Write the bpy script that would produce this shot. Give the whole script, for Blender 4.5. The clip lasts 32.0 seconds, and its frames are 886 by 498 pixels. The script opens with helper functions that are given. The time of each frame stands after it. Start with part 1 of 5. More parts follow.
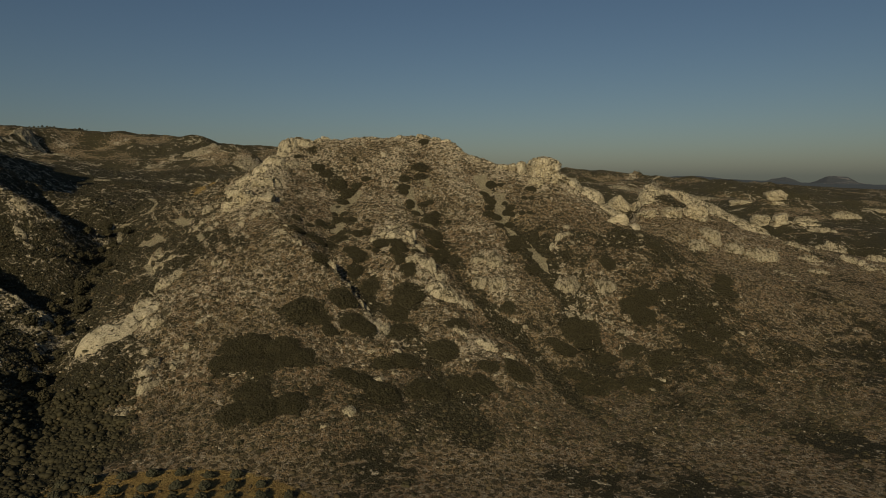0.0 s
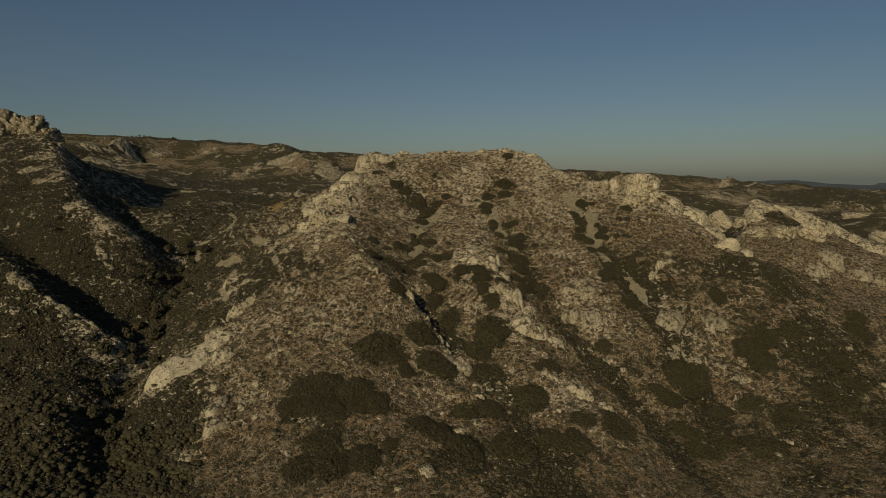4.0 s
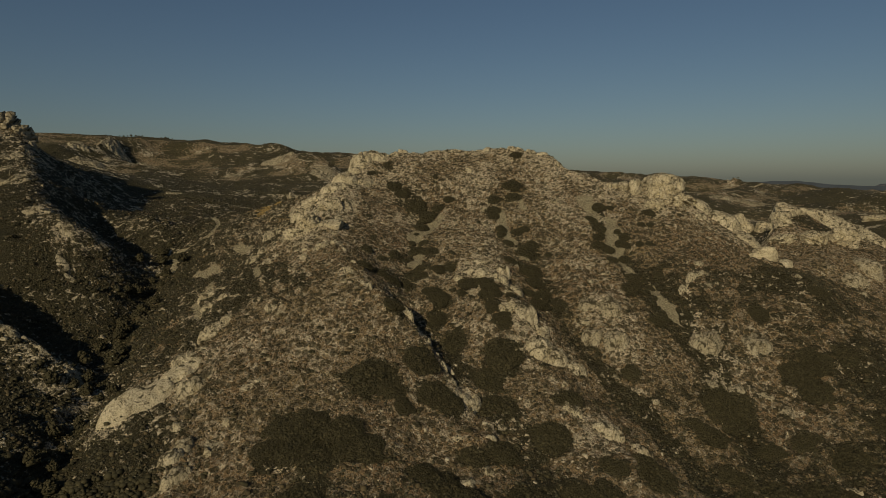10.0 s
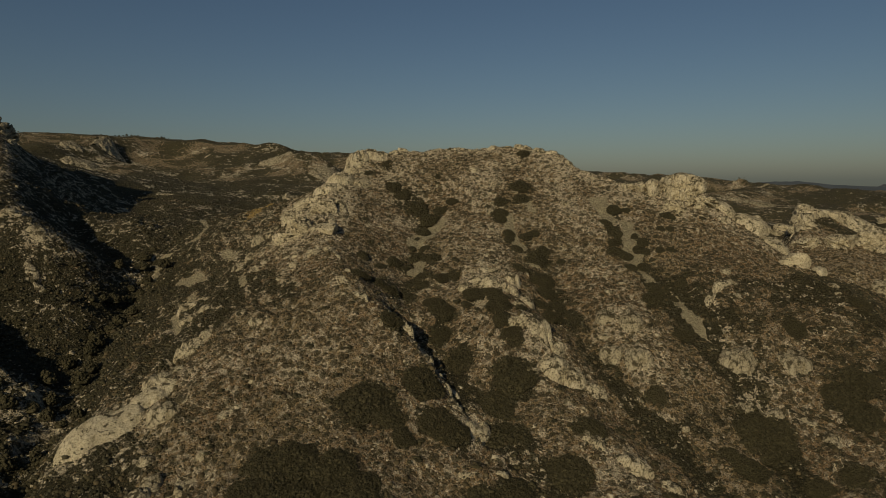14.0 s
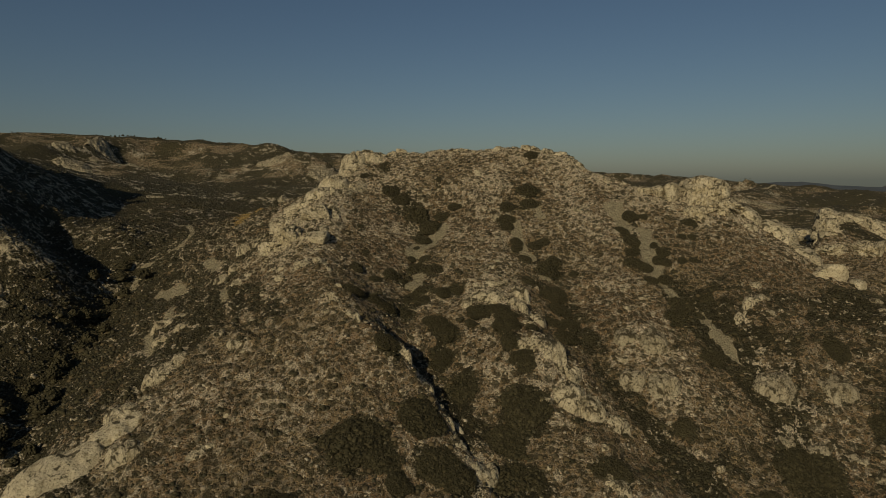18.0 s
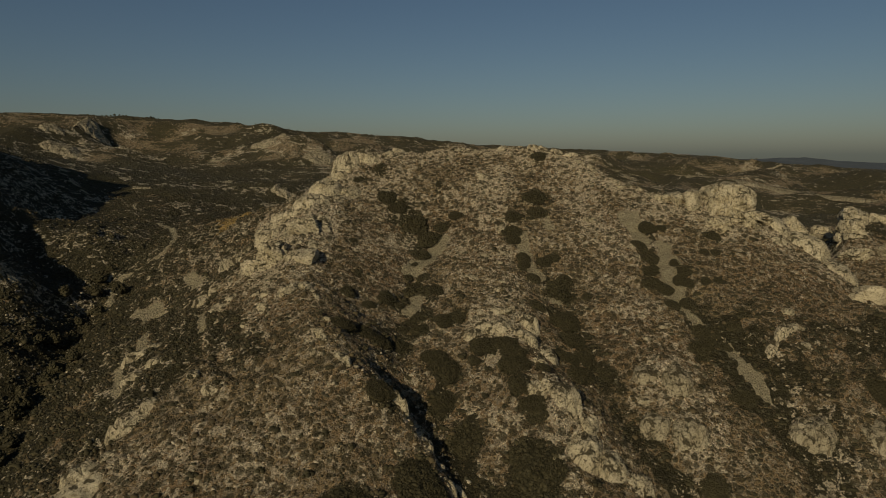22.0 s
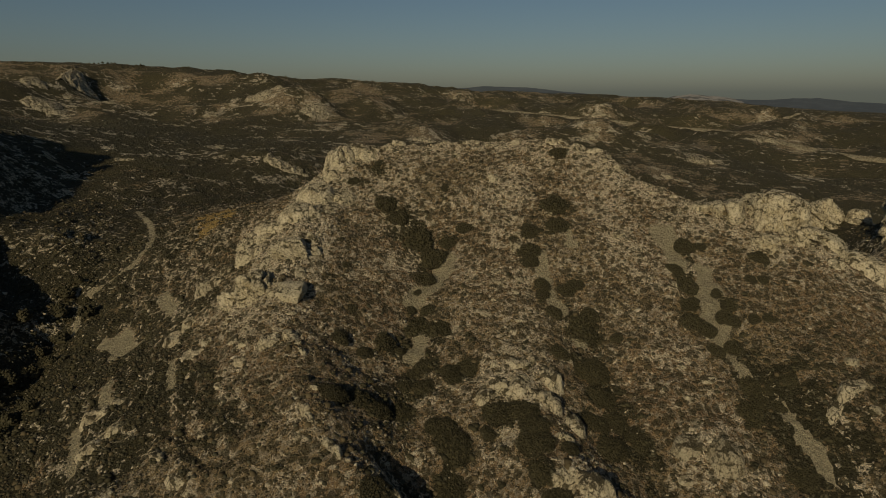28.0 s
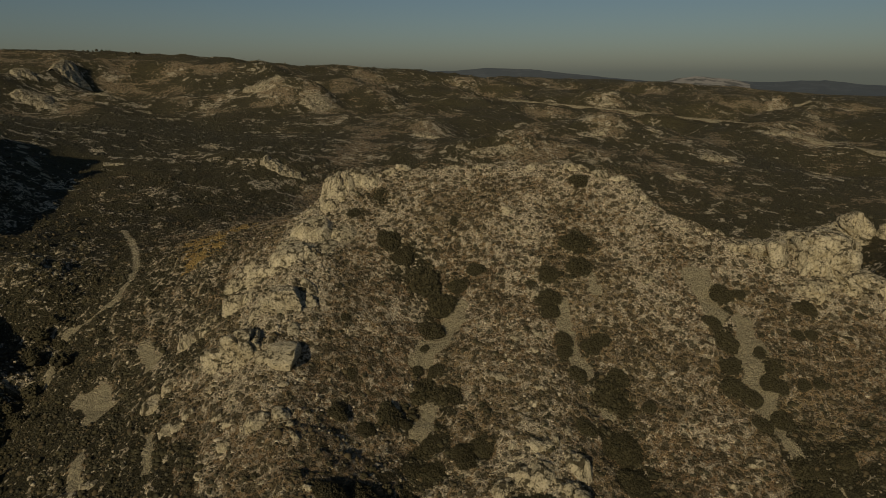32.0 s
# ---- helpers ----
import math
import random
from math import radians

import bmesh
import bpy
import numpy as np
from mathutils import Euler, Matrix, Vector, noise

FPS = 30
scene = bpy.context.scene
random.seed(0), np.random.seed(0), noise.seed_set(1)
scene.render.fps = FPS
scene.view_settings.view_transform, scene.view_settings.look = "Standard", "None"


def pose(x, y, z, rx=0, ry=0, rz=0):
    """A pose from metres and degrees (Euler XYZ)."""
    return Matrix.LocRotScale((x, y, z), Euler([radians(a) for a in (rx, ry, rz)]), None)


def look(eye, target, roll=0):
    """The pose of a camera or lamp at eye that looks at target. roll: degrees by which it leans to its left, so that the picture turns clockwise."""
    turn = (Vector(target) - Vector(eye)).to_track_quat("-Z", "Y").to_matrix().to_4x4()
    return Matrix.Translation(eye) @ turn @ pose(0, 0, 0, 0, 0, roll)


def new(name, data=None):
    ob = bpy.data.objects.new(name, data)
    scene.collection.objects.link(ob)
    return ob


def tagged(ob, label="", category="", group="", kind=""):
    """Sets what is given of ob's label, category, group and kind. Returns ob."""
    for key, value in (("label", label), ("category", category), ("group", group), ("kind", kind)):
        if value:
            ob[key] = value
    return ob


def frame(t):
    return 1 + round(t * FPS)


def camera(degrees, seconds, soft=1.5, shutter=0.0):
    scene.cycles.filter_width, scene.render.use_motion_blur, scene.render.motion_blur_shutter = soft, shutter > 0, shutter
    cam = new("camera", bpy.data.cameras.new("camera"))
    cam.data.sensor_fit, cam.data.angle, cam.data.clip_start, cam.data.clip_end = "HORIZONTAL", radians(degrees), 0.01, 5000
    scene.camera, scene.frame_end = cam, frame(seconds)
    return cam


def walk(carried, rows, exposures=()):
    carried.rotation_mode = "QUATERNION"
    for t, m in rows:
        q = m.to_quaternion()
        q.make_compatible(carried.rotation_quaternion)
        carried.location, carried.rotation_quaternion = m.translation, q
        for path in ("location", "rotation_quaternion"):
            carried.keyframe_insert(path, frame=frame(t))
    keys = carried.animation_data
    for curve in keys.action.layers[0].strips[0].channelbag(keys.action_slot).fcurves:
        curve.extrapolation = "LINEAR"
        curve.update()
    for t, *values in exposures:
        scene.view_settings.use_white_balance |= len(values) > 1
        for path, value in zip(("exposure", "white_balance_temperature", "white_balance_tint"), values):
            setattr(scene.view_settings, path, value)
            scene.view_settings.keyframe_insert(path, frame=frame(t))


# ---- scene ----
cam = camera(70.5, 32.0, 0.6)
PATH = [
    (0, 0.00, 0.00, 0.00, 83.34, 0, -7.03),
    (0.5, -0.31, 2.25, 1.13, 83.32, 0, -6.87),
    (1, -0.59, 4.48, 2.21, 83.36, 0, -4.53),
    (1.5, -0.79, 6.68, 3.21, 83.45, 0, -1.37),
    (2, -0.93, 8.85, 4.08, 83.57, 0, 0.04),
    (2.5, -1.01, 10.96, 4.77, 83.60, 0, 0.01),
    (3, -1.02, 13.04, 5.20, 83.63, 0, 0.02),
    (3.5, -1.01, 15.06, 5.41, 83.63, 0, -0.00),
    (5.5, -1.09, 22.97, 5.56, 83.65, 0, -0.01),
    (6, -1.16, 24.90, 5.57, 83.66, 0, -0.02),
    (9, -1.88, 36.14, 5.70, 83.68, 0, -0.06),
    (10, -2.10, 39.92, 5.72, 83.69, 0, -0.09),
    (14, -2.73, 55.35, 5.69, 83.73, 0, -0.03),
    (17, -2.77, 66.83, 5.66, 83.75, 0, 0.10),
    (18, -2.77, 70.73, 6.65, 83.76, 0, 0.10),
    (19, -2.74, 74.66, 8.45, 83.77, 0, 0.12),
    (20, -2.69, 78.60, 10.70, 83.78, 0, 0.12),
    (20.5, -2.69, 80.56, 11.90, 83.63, 0, 0.13),
    (21, -2.73, 82.52, 13.12, 83.29, 0, 0.08),
    (21.5, -2.81, 84.48, 14.33, 82.45, 0, 0.09),
    (22, -2.91, 86.44, 15.52, 81.42, 0, 0.09),
    (22.5, -2.99, 88.39, 16.73, 80.83, 0, 0.08),
    (23, -3.01, 90.30, 18.03, 80.86, 0, 0.07),
    (23.5, -3.03, 92.22, 19.35, 80.80, 0, 0.07),
    (24, -3.06, 94.15, 20.65, 80.81, 0, 0.07),
    (24.5, -3.11, 96.10, 21.94, 80.56, 0, 0.10),
    (25, -3.18, 98.07, 23.28, 79.92, 0, 0.14),
    (25.5, -3.26, 100.07, 24.58, 79.28, 0, 0.16),
    (27.5, -3.72, 108.28, 29.59, 76.67, 0, 0.33),
    (28, -3.83, 110.38, 30.78, 75.95, 0, 0.38),
    (28.5, -3.95, 112.52, 31.90, 75.33, 0, 0.41),
    (29, -4.09, 114.72, 33.03, 74.66, 0, 0.46),
    (29.5, -4.25, 116.97, 34.23, 74.55, 0, 0.47),
    (30, -4.46, 119.24, 35.49, 74.47, 0, 0.46),
    (31, -5.04, 123.69, 37.91, 74.36, 0, 0.58),
    (32, -5.58, 128.00, 40.39, 74.26, 0, 0.55),
]
walk(cam, [(r[0], pose(*r[1:])) for r in PATH], [(0.0, -0.5, 6500, 7), (8.0, -0.5, 6500, 7), (14.0, -0.58, 6500, 7), (32.0, -0.62, 6500, 7)])

# ---- world and sun ----
SUN_EL, SUN_TO = 24.0, (0.375, 0.927)     # elevation in degrees; ground direction in which the light travels
world = bpy.data.worlds.new("sky")
scene.world = world
world.use_nodes = True
wn = world.node_tree.nodes
sky = wn.new("ShaderNodeTexSky")
sky.sky_type, sky.sun_disc = "NISHITA", False
sky.sun_elevation = radians(SUN_EL)
sky.sun_rotation = math.atan2(-SUN_TO[0], -SUN_TO[1])
sky.air_density, sky.dust_density, sky.ozone_density = 1.0, 0.9, 2.6
wn["Background"].inputs[1].default_value = 0.046
world.node_tree.links.new(sky.outputs[0], wn["Background"].inputs[0])
sun_data = bpy.data.lights.new("sun", "SUN")
sun_data.energy, sun_data.angle, sun_data.color = 3.55, radians(0.6), (1.0, 0.82, 0.57)
sun = new("sun", sun_data)
h = math.cos(radians(SUN_EL))
sun.matrix_world = look((0, 0, 300), (SUN_TO[0] * h, SUN_TO[1] * h, 300 - math.sin(radians(SUN_EL))))

# ---- noise and landform helpers ----
def lattice(ix, iy, seed):
    n = (ix.astype(np.int64) * 374761393 + iy.astype(np.int64) * 668265263 + seed * 974634777) & 0x7FFFFFFF
    n = ((n ^ (n >> 13)) * 1274126177) & 0x7FFFFFFF
    return ((n ^ (n >> 16)) & 0xFFFFF) / float(0xFFFFF)


def vnoise(x, y, seed=0):
    """Smooth noise from -1 to 1 on a unit lattice."""
    ix, iy = np.floor(x), np.floor(y)
    fx, fy = x - ix, y - iy
    fx, fy = fx * fx * (3 - 2 * fx), fy * fy * (3 - 2 * fy)
    a, b = lattice(ix, iy, seed), lattice(ix + 1, iy, seed)
    c, d = lattice(ix, iy + 1, seed), lattice(ix + 1, iy + 1, seed)
    return 2 * ((a * (1 - fx) + b * fx) * (1 - fy) + (c * (1 - fx) + d * fx) * fy) - 1


def fbm(x, y, size, octaves=4, seed=0, gain=0.5):
    total, amp, norm = 0.0, 1.0, 0.0
    for k in range(octaves):
        s = 2.03 ** k / size
        total = total + amp * vnoise(x * s + 17.3 * k, y * s - 9.1 * k, seed + k)
        norm += amp
        amp *= gain
    return total / norm


def smooth(a, b, v):
    t = np.clip((v - a) / (b - a), 0, 1)
    return t * t * (3 - 2 * t)


def densify(line, step):
    out = []
    for p, q in zip(line[:-1], line[1:]):
        n = max(1, int(math.dist(p[:2], q[:2]) / step))
        out += [tuple(a + (b - a) * k / n for a, b in zip(p, q)) for k in range(n)]
    return out + [tuple(line[-1])]


def spread(x0, x1, y0, y1, step, lines, rim=None):
    """A sheet stretched over ridge and valley lines: heights on a grid, coarse to fine."""
    pts = np.array([p for l in lines for p in densify(l, step * 0.6)])
    z = None
    for level in (16, 8, 4, 2, 1):
        s = step * level
        nx, ny = int(round((x1 - x0) / s)) + 1, int(round((y1 - y0) / s)) + 1
        i = np.clip(np.round((pts[:, 0] - x0) / s).astype(int), 0, nx - 1)
        j = np.clip(np.round((pts[:, 1] - y0) / s).astype(int), 0, ny - 1)
        val, num = np.zeros((ny, nx)), np.zeros((ny, nx))
        np.add.at(val, (j, i), pts[:, 2])
        np.add.at(num, (j, i), 1)
        fixed = num > 0
        val[fixed] /= num[fixed]
        gx, gy = np.meshgrid(x0 + s * np.arange(nx), y0 + s * np.arange(ny))
        if rim is not None:
            edge = np.zeros_like(fixed)
            edge[0], edge[-1], edge[:, 0], edge[:, -1] = True, True, True, True
            val[edge], fixed = rim(gx[edge], gy[edge]), fixed | edge
        z = np.full((ny, nx), pts[:, 2].mean()) if z is None else sample(z, zx, zy, zs, gx, gy)
        z[fixed] = val[fixed]
        for _ in range(260 if level > 1 else 160):
            p = np.pad(z, 1, mode="edge")
            z = 0.25 * (p[:-2, 1:-1] + p[2:, 1:-1] + p[1:-1, :-2] + p[1:-1, 2:])
            z[fixed] = val[fixed]
        zx, zy, zs = x0, y0, s
    for _ in range(2):
        p = np.pad(z, 1, mode="edge")
        z = 0.5 * z + 0.125 * (p[:-2, 1:-1] + p[2:, 1:-1] + p[1:-1, :-2] + p[1:-1, 2:])
    return z


def sample(z, x0, y0, s, x, y):
    u, v = np.clip((x - x0) / s, 0, z.shape[1] - 1.001), np.clip((y - y0) / s, 0, z.shape[0] - 1.001)
    i, j = u.astype(int), v.astype(int)
    u, v = u - i, v - j
    return (z[j, i] * (1 - u) + z[j, i + 1] * u) * (1 - v) + (z[j + 1, i] * (1 - u) + z[j + 1, i + 1] * u) * v


def near_line(line, x, y):
    """Distance to a line on the plan, the signed side (left of its course is positive) and how far along it (0 to 1)."""
    best, side, along = np.full(np.shape(x), 1e9), np.zeros(np.shape(x)), np.zeros(np.shape(x))
    n = len(line) - 1
    for k in range(n):
        (ax, ay), (bx, by) = line[k][:2], line[k + 1][:2]
        dx, dy = bx - ax, by - ay
        t = np.clip(((x - ax) * dx + (y - ay) * dy) / (dx * dx + dy * dy), 0, 1)
        d = np.hypot(x - ax - t * dx, y - ay - t * dy)
        s = np.sign(dx * (y - ay) - dy * (x - ax))
        m = d < best
        best, side, along = np.where(m, d, best), np.where(m, s, side), np.where(m, (k + t) / n, along)
    return best, side, along


# ---- the landform: crests and valley lines, x y z ----
FAR = [
    [(-2500, 300, 90), (-1200, 700, 78), (-560, 900, 68), (-470, 905, 65), (-310, 950, 61), (-160, 1100, 50), (0, 1230, 39), (200, 1400, 28), (454, 1620, 25), (900, 1900, -14), (1500, 2300, -38)],
    [(-800, 560, 56), (-520, 640, 46), (-381, 764, 43), (-260, 800, 40), (-180, 838, 39), (-120, 850, 30)],
    [(-1200, 350, 60), (-500, 440, 58), (-300, 385, 46), (-211, 350, 32)],
    [(-330, 560, 8), (-200, 600, 2), (-60, 650, -6), (100, 640, -16), (250, 560, -26), (420, 480, -36)],
    [(-160, 470, -8), (-60, 430, -28), (40, 425, -41), (120, 420, -46), (200, 405, -50), (330, 330, -54), (520, 300, -55), (900, 200, -57)],
    [(5, 545, -3), (40, 557, 4), (66, 562, 1)],
    [(-230, 720, 14), (-160, 740, 20), (-90, 745, 12)],
    [(-170, 905, 26), (-27, 890, 15), (120, 905, 2), (213, 893, -3), (290, 815, -13), (345, 640, -22), (410, 540, -27), (520, 470, -32)],
    [(285, 525, -33), (325, 513, -24), (350, 506, -18), (375, 498, -20), (405, 488, -25), (440, 475, -31), (478, 455, -38)], [(262, 432, -44), (285, 425, -37), (298, 418, -32), (325, 408, -35), (365, 392, -40)], [(255, 350, -41), (300, 365, -41), (350, 430, -35), (400, 430, -37)],
    [(60, 1050, 10), (250, 1100, 0), (484, 1091, -4), (700, 1000, -14)],
    [(300, 250, -52), (400, 420, -40), (520, 620, -28), (800, 900, -28), (1600, 1400, -46), (3000, 3000, -80)],
    [(-600, -300, -59), (0, -300, -60), (600, -300, -60)], [(-800, 60, -50), (-300, 70, -54), (0, 60, -58), (300, 80, -58), (900, 60, -57)],
    [(-2500, 4500, -20), (0, 4500, -44), (2500, 4500, -80), (4500, 3000, -85), (4500, 0, -70)], [(-2500, -900, -60), (2500, -900, -64)],
    [(-2400, 2400, 10), (-800, 2300, 0), (300, 2600, -30), (1400, 3000, -60)],
]
CREST = [(-36, 283, 12), (-32, 288, 17.6), (-14, 290, 17), (0, 291, 18.3), (22, 287, 17.6), (37, 281, 15.6), (46, 270, 9), (54, 261, 5.2), (63, 262, 4.8), (73, 263, 4), (82, 256, -1), (91, 249.5, -6.5), (96, 239, -13), (97, 228, -19)]
LEFT_SPUR = [(-36, 283, 12), (-37, 262, 5), (-38, 245, -1), (-37, 229, -8), (-41, 215, -15), (-44, 200, -20.5), (-46, 185, -28), (-50, 165, -41), (-56, 145, -53), (-52, 130, -56)]
RAVINE = [(-60, 112, -58), (-67, 130, -57), (-75, 150, -53), (-80, 166, -47), (-86, 190, -42), (-91, 215, -36), (-96, 240, -30), (-98, 256, -25), (-100, 270, -19.5), (-101, 288, -14), (-108, 330, -12.5), (-130, 400, -10), (-160, 470, -4)]
LEFT_RIDGE = [(-98, 250, -28), (-102.6, 246.5, -22.7), (-109.5, 241.5, -15), (-118.6, 235.5, -8.8), (-126, 241, -6), (-140, 256, 0), (-160, 280, 9), (-185, 315, 20), (-211, 350, 32)]
NEAR_BANK = [(-85, 181, -40), (-96, 183, -32), (-109, 186, -25), (-135, 200, -16), (-175, 215, -5), (-240, 235, 4)]
SIDE_GULLY = [(-85, 190, -43.5), (-99, 196, -38), (-118, 209, -28), (-150, 230, -14), (-205, 265, 2)]
GULLY_A = [(-15, 264, 2), (-9, 250, -9), (-8, 240, -12.5), (-10, 225, -19), (-13, 210, -23), (-13, 199, -27), (-4, 188, -34), (2, 178, -39), (11, 166, -45), (19, 150, -51), (22, 128, -55.5)]
CRACK = [(-37, 229, -8), (-29, 206, -15), (-20, 192, -17.5), (-9, 187, -25.5), (3, 170.5, -39.5), (7, 158, -46), (6, 145, -50), (-6, 134, -53)]
CENTRE_SPUR = [(12, 276, 9.5), (12, 262, 3), (10, 250, -4), (9, 235, -11), (9, 212, -19), (14, 200, -22.5), (17, 191, -25), (18.5, 185.5, -34), (22, 176, -39), (27.6, 165, -43.5), (33, 150, -50), (38, 130, -55.5)]
GULLY_B = [(22, 264, 2), (18, 248, -6.5), (22, 235, -14.5), (26, 220, -22.5), (30, 205, -31), (35, 190, -39), (42, 176, -47), (50, 160, -55), (54, 138, -57)]
SPUR_C = [(36, 268, 6), (38, 250, -3), (40, 235, -12), (42, 218, -20), (43, 203, -26.5), (46, 192, -34), (50, 180, -44), (56, 161, -55)]
GULLY_C = [(48, 256, 1), (50, 244, -8.5), (51, 236, -13), (50, 226, -17.5), (56, 213, -25), (60, 203, -31), (64, 190, -40), (66, 176, -51), (64, 158, -56.5)]
SPUR_D = [(78, 249, -2), (75, 232, -13), (69, 214, -20.5), (71, 200, -31), (70, 186, -43), (76, 168, -53), (80, 150, -56.5)]
RIGHT_SLOPE = [(97, 228, -19), (99, 210, -21), (100, 203, -26), (104, 192, -37), (113, 181, -46), (118, 165, -54), (122, 140, -57)]
RIGHT_CREST = [(97, 228, -19), (110, 230, -23), (125, 228, -28), (150, 224, -36), (190, 215, -46), (230, 200, -52)]
BACK_CREST = [(138, 304, -22), (144, 311, -14), (150, 318, -9.5), (159, 330, -7.5), (173, 340, -10), (190, 339, -17), (212, 328, -29), (245, 312, -40)]
SHADED_DELL = [(104, 278, -28), (122, 298, -32), (133, 322, -35), (137, 345, -34), (128, 366, -32)]
NEAR = [SHADED_DELL, CREST, LEFT_SPUR, RAVINE, LEFT_RIDGE, NEAR_BANK, SIDE_GULLY, GULLY_A, CRACK, CENTRE_SPUR, GULLY_B, SPUR_C, GULLY_C, SPUR_D, RIGHT_SLOPE, RIGHT_CREST, BACK_CREST,
        [(-128, 300, -9), (-122, 292, -7.5), (-116, 284, -10.5), (-108, 276, -15)], [(-140, 288, -12), (-130, 275, -17), (-112, 262, -23)], [(-62, 262, -9), (-69, 287, -3), (-66, 310, -4), (-50, 330, -6)], [(-72, 165, -43), (-66, 172, -39), (-60, 185, -33)],
        [(-78, 241, -26), (-66, 236, -20), (-54, 240, -12)], [(-150, 316, -11), (-179, 420, -5)], [(-140, 120, -56), (-130, 150, -44), (-112, 172, -33)], [(-72, 128, -55), (-83, 143, -45), (-92, 165, -39)],
        [(-30, 118, -57), (0, 112, -57.5), (60, 120, -58), (130, 120, -58)], [(150, 175, -53), (200, 160, -56)], [(98, 256, -27), (120, 264, -33), (140, 264, -36), (172, 258, -42)], [(132, 282, -28), (160, 288, -25), (185, 285, -34)], [(146, 374, -22), (156, 369, -19), (168, 366, -22)], [(-20, 330, -8), (20, 335, -14), (60, 310, -12), (100, 300, -26)], [(-103, 310, -9), (-103, 300, -11)], [(-109.5, 241.5, -15), (-104, 226, -22.5), (-97, 212, -33.5), (-92, 203, -39.5)], [(-150, 252, 0), (-135, 226, -12), (-124, 215, -22)]]
KNOLLS = [(40, 557, 3, 16), (-31, 646, 8, 22), (118, 655, 13, 26), (200, 645, 10, 40), (-107, 470, 6, 34), (-142, 765, 13, 24), (-202, 785, 12, 40), (205, 972, 8, 26), (478, 1071, 17, 13), (-240, 735, 6, 26), (66, 640, 7, 20), (330, 780, 7, 22), (560, 900, 9, 26)]
FX, FY, FS = -2600.0, -1000.0, 25.0
far_z = spread(FX, 4600.0, FY, 4600.0, FS, FAR + [[p for p in l] for l in NEAR])
NX, NY, NS = -260.0, 60.0, 2.5
near_z = spread(NX, 480.0, NY, 560.0, NS, NEAR + [l for l in FAR if -250 < l[0][0] < 470 and 70 < l[0][1] < 550], lambda x, y: sample(far_z, FX, FY, FS, x, y))


def land(x, y):
    """Height of the ground, with its spurs, ledges and broken rock."""
    x, y = np.asarray(x, float), np.asarray(y, float)
    inside = smooth(0, 18, np.minimum(np.minimum(x - NX, 480 - x), np.minimum(y - NY, 560 - y)))
    z = sample(far_z, FX, FY, FS, x, y) * (1 - inside) + sample(near_z, NX, NY, NS, x, y) * inside
    dist = np.hypot(x, y - 200)
    hill = smooth(124, 150, y) * smooth(460, 320, dist)
    far = smooth(330, 700, dist)
    z = z + far * (fbm(x, y, 190, 4, 5) * 9 + np.abs(fbm(x, y, 150, 3, 9, 0.42)) * -58 + 6) * smooth(2600, 1200, dist) * (0.15 + 0.85 * smooth(20, 170, near_line(FAR[0], x, y)[0])) * (0.25 + 0.75 * smooth(900, 350, x)) * (0.1 + 0.9 * smooth(8, 70, np.minimum(near_line(FAR[7], x, y)[0], np.minimum(near_line(FAR[8], x, y)[0], near_line(FAR[9], x, y)[0]))))
    z = z + far * smooth(1700, 900, dist) * (3.0 - np.abs(fbm(x, y, 52, 3, 93, 0.45)) * 13) * (0.1 + 0.9 * smooth(12, 50, np.minimum(near_line(FAR[8], x, y)[0], near_line(FAR[9], x, y)[0])))
    for kx, ky, kh, kr in KNOLLS:
        z = z + 1.7 * kh * np.exp(-((x - kx) ** 2 + (y - ky) ** 2) / (2 * kr * kr)) * (1 + 0.35 * fbm(x, y, kr, 3, 61))
    ridged = 1 - np.abs(fbm(x, y, 11, 4, 12, 0.55)) * 2.4
    z = z + hill * (fbm(x, y, 17, 4, 2, 0.55) * 1.8 + ridged * 0.9 - 0.45 + fbm(x, y, 3.4, 3, 3, 0.6) * 0.62 + np.abs(fbm(x, y, 5.5, 3, 15)) * -1.3 * smooth(-0.1, 0.4, fbm(x, y, 26, 4, 41)))
    # tilted limestone beds break the slopes into low steps
    bed = z + 0.42 * x - 0.12 * y + fbm(x, y, 24, 3, 7) * 6
    k = bed / 3.1
    step = (np.floor(k) + smooth(0.62, 0.94, k - np.floor(k)) - k) * 3.1
    z = z + hill * step * 0.42 * smooth(-0.15, 0.35, fbm(x, y, 22, 3, 21))
    # the open cleft beside the lower rib
    d, s, a = near_line(CRACK[1:6], x, y)
    d = d + fbm(x, y, 6, 2, 33) * 0.8
    cut = smooth(4.2, 0.4, d) * (s > 0) * smooth(0.05, 0.3, a) * smooth(1.0, 0.8, a)
    return z - 1.1 * cut * smooth(-0.15, 0.25, fbm(x, y, 11, 2, 77))


# ---- materials ----
def material(name, rough=0.9):
    m = bpy.data.materials.new(name)
    m.use_nodes = True
    b = m.node_tree.nodes["Principled BSDF"]
    b.inputs["Roughness"].default_value = rough
    b.inputs["Specular IOR Level"].default_value = 0.25
    return m, m.node_tree, b


def link(tree, a, b):
    tree.links.new(a, b)


def noise_node(tree, scale, detail=4.0, rough=0.6, coords=None, distort=0.0):
    n = tree.nodes.new("ShaderNodeTexNoise")
    n.inputs["Scale"].default_value, n.inputs["Detail"].default_value = scale, detail
    n.inputs["Roughness"].default_value, n.inputs["Distortion"].default_value = rough, distort
    if coords is not None:
        link(tree, coords, n.inputs["Vector"])
    return n.outputs["Fac"]


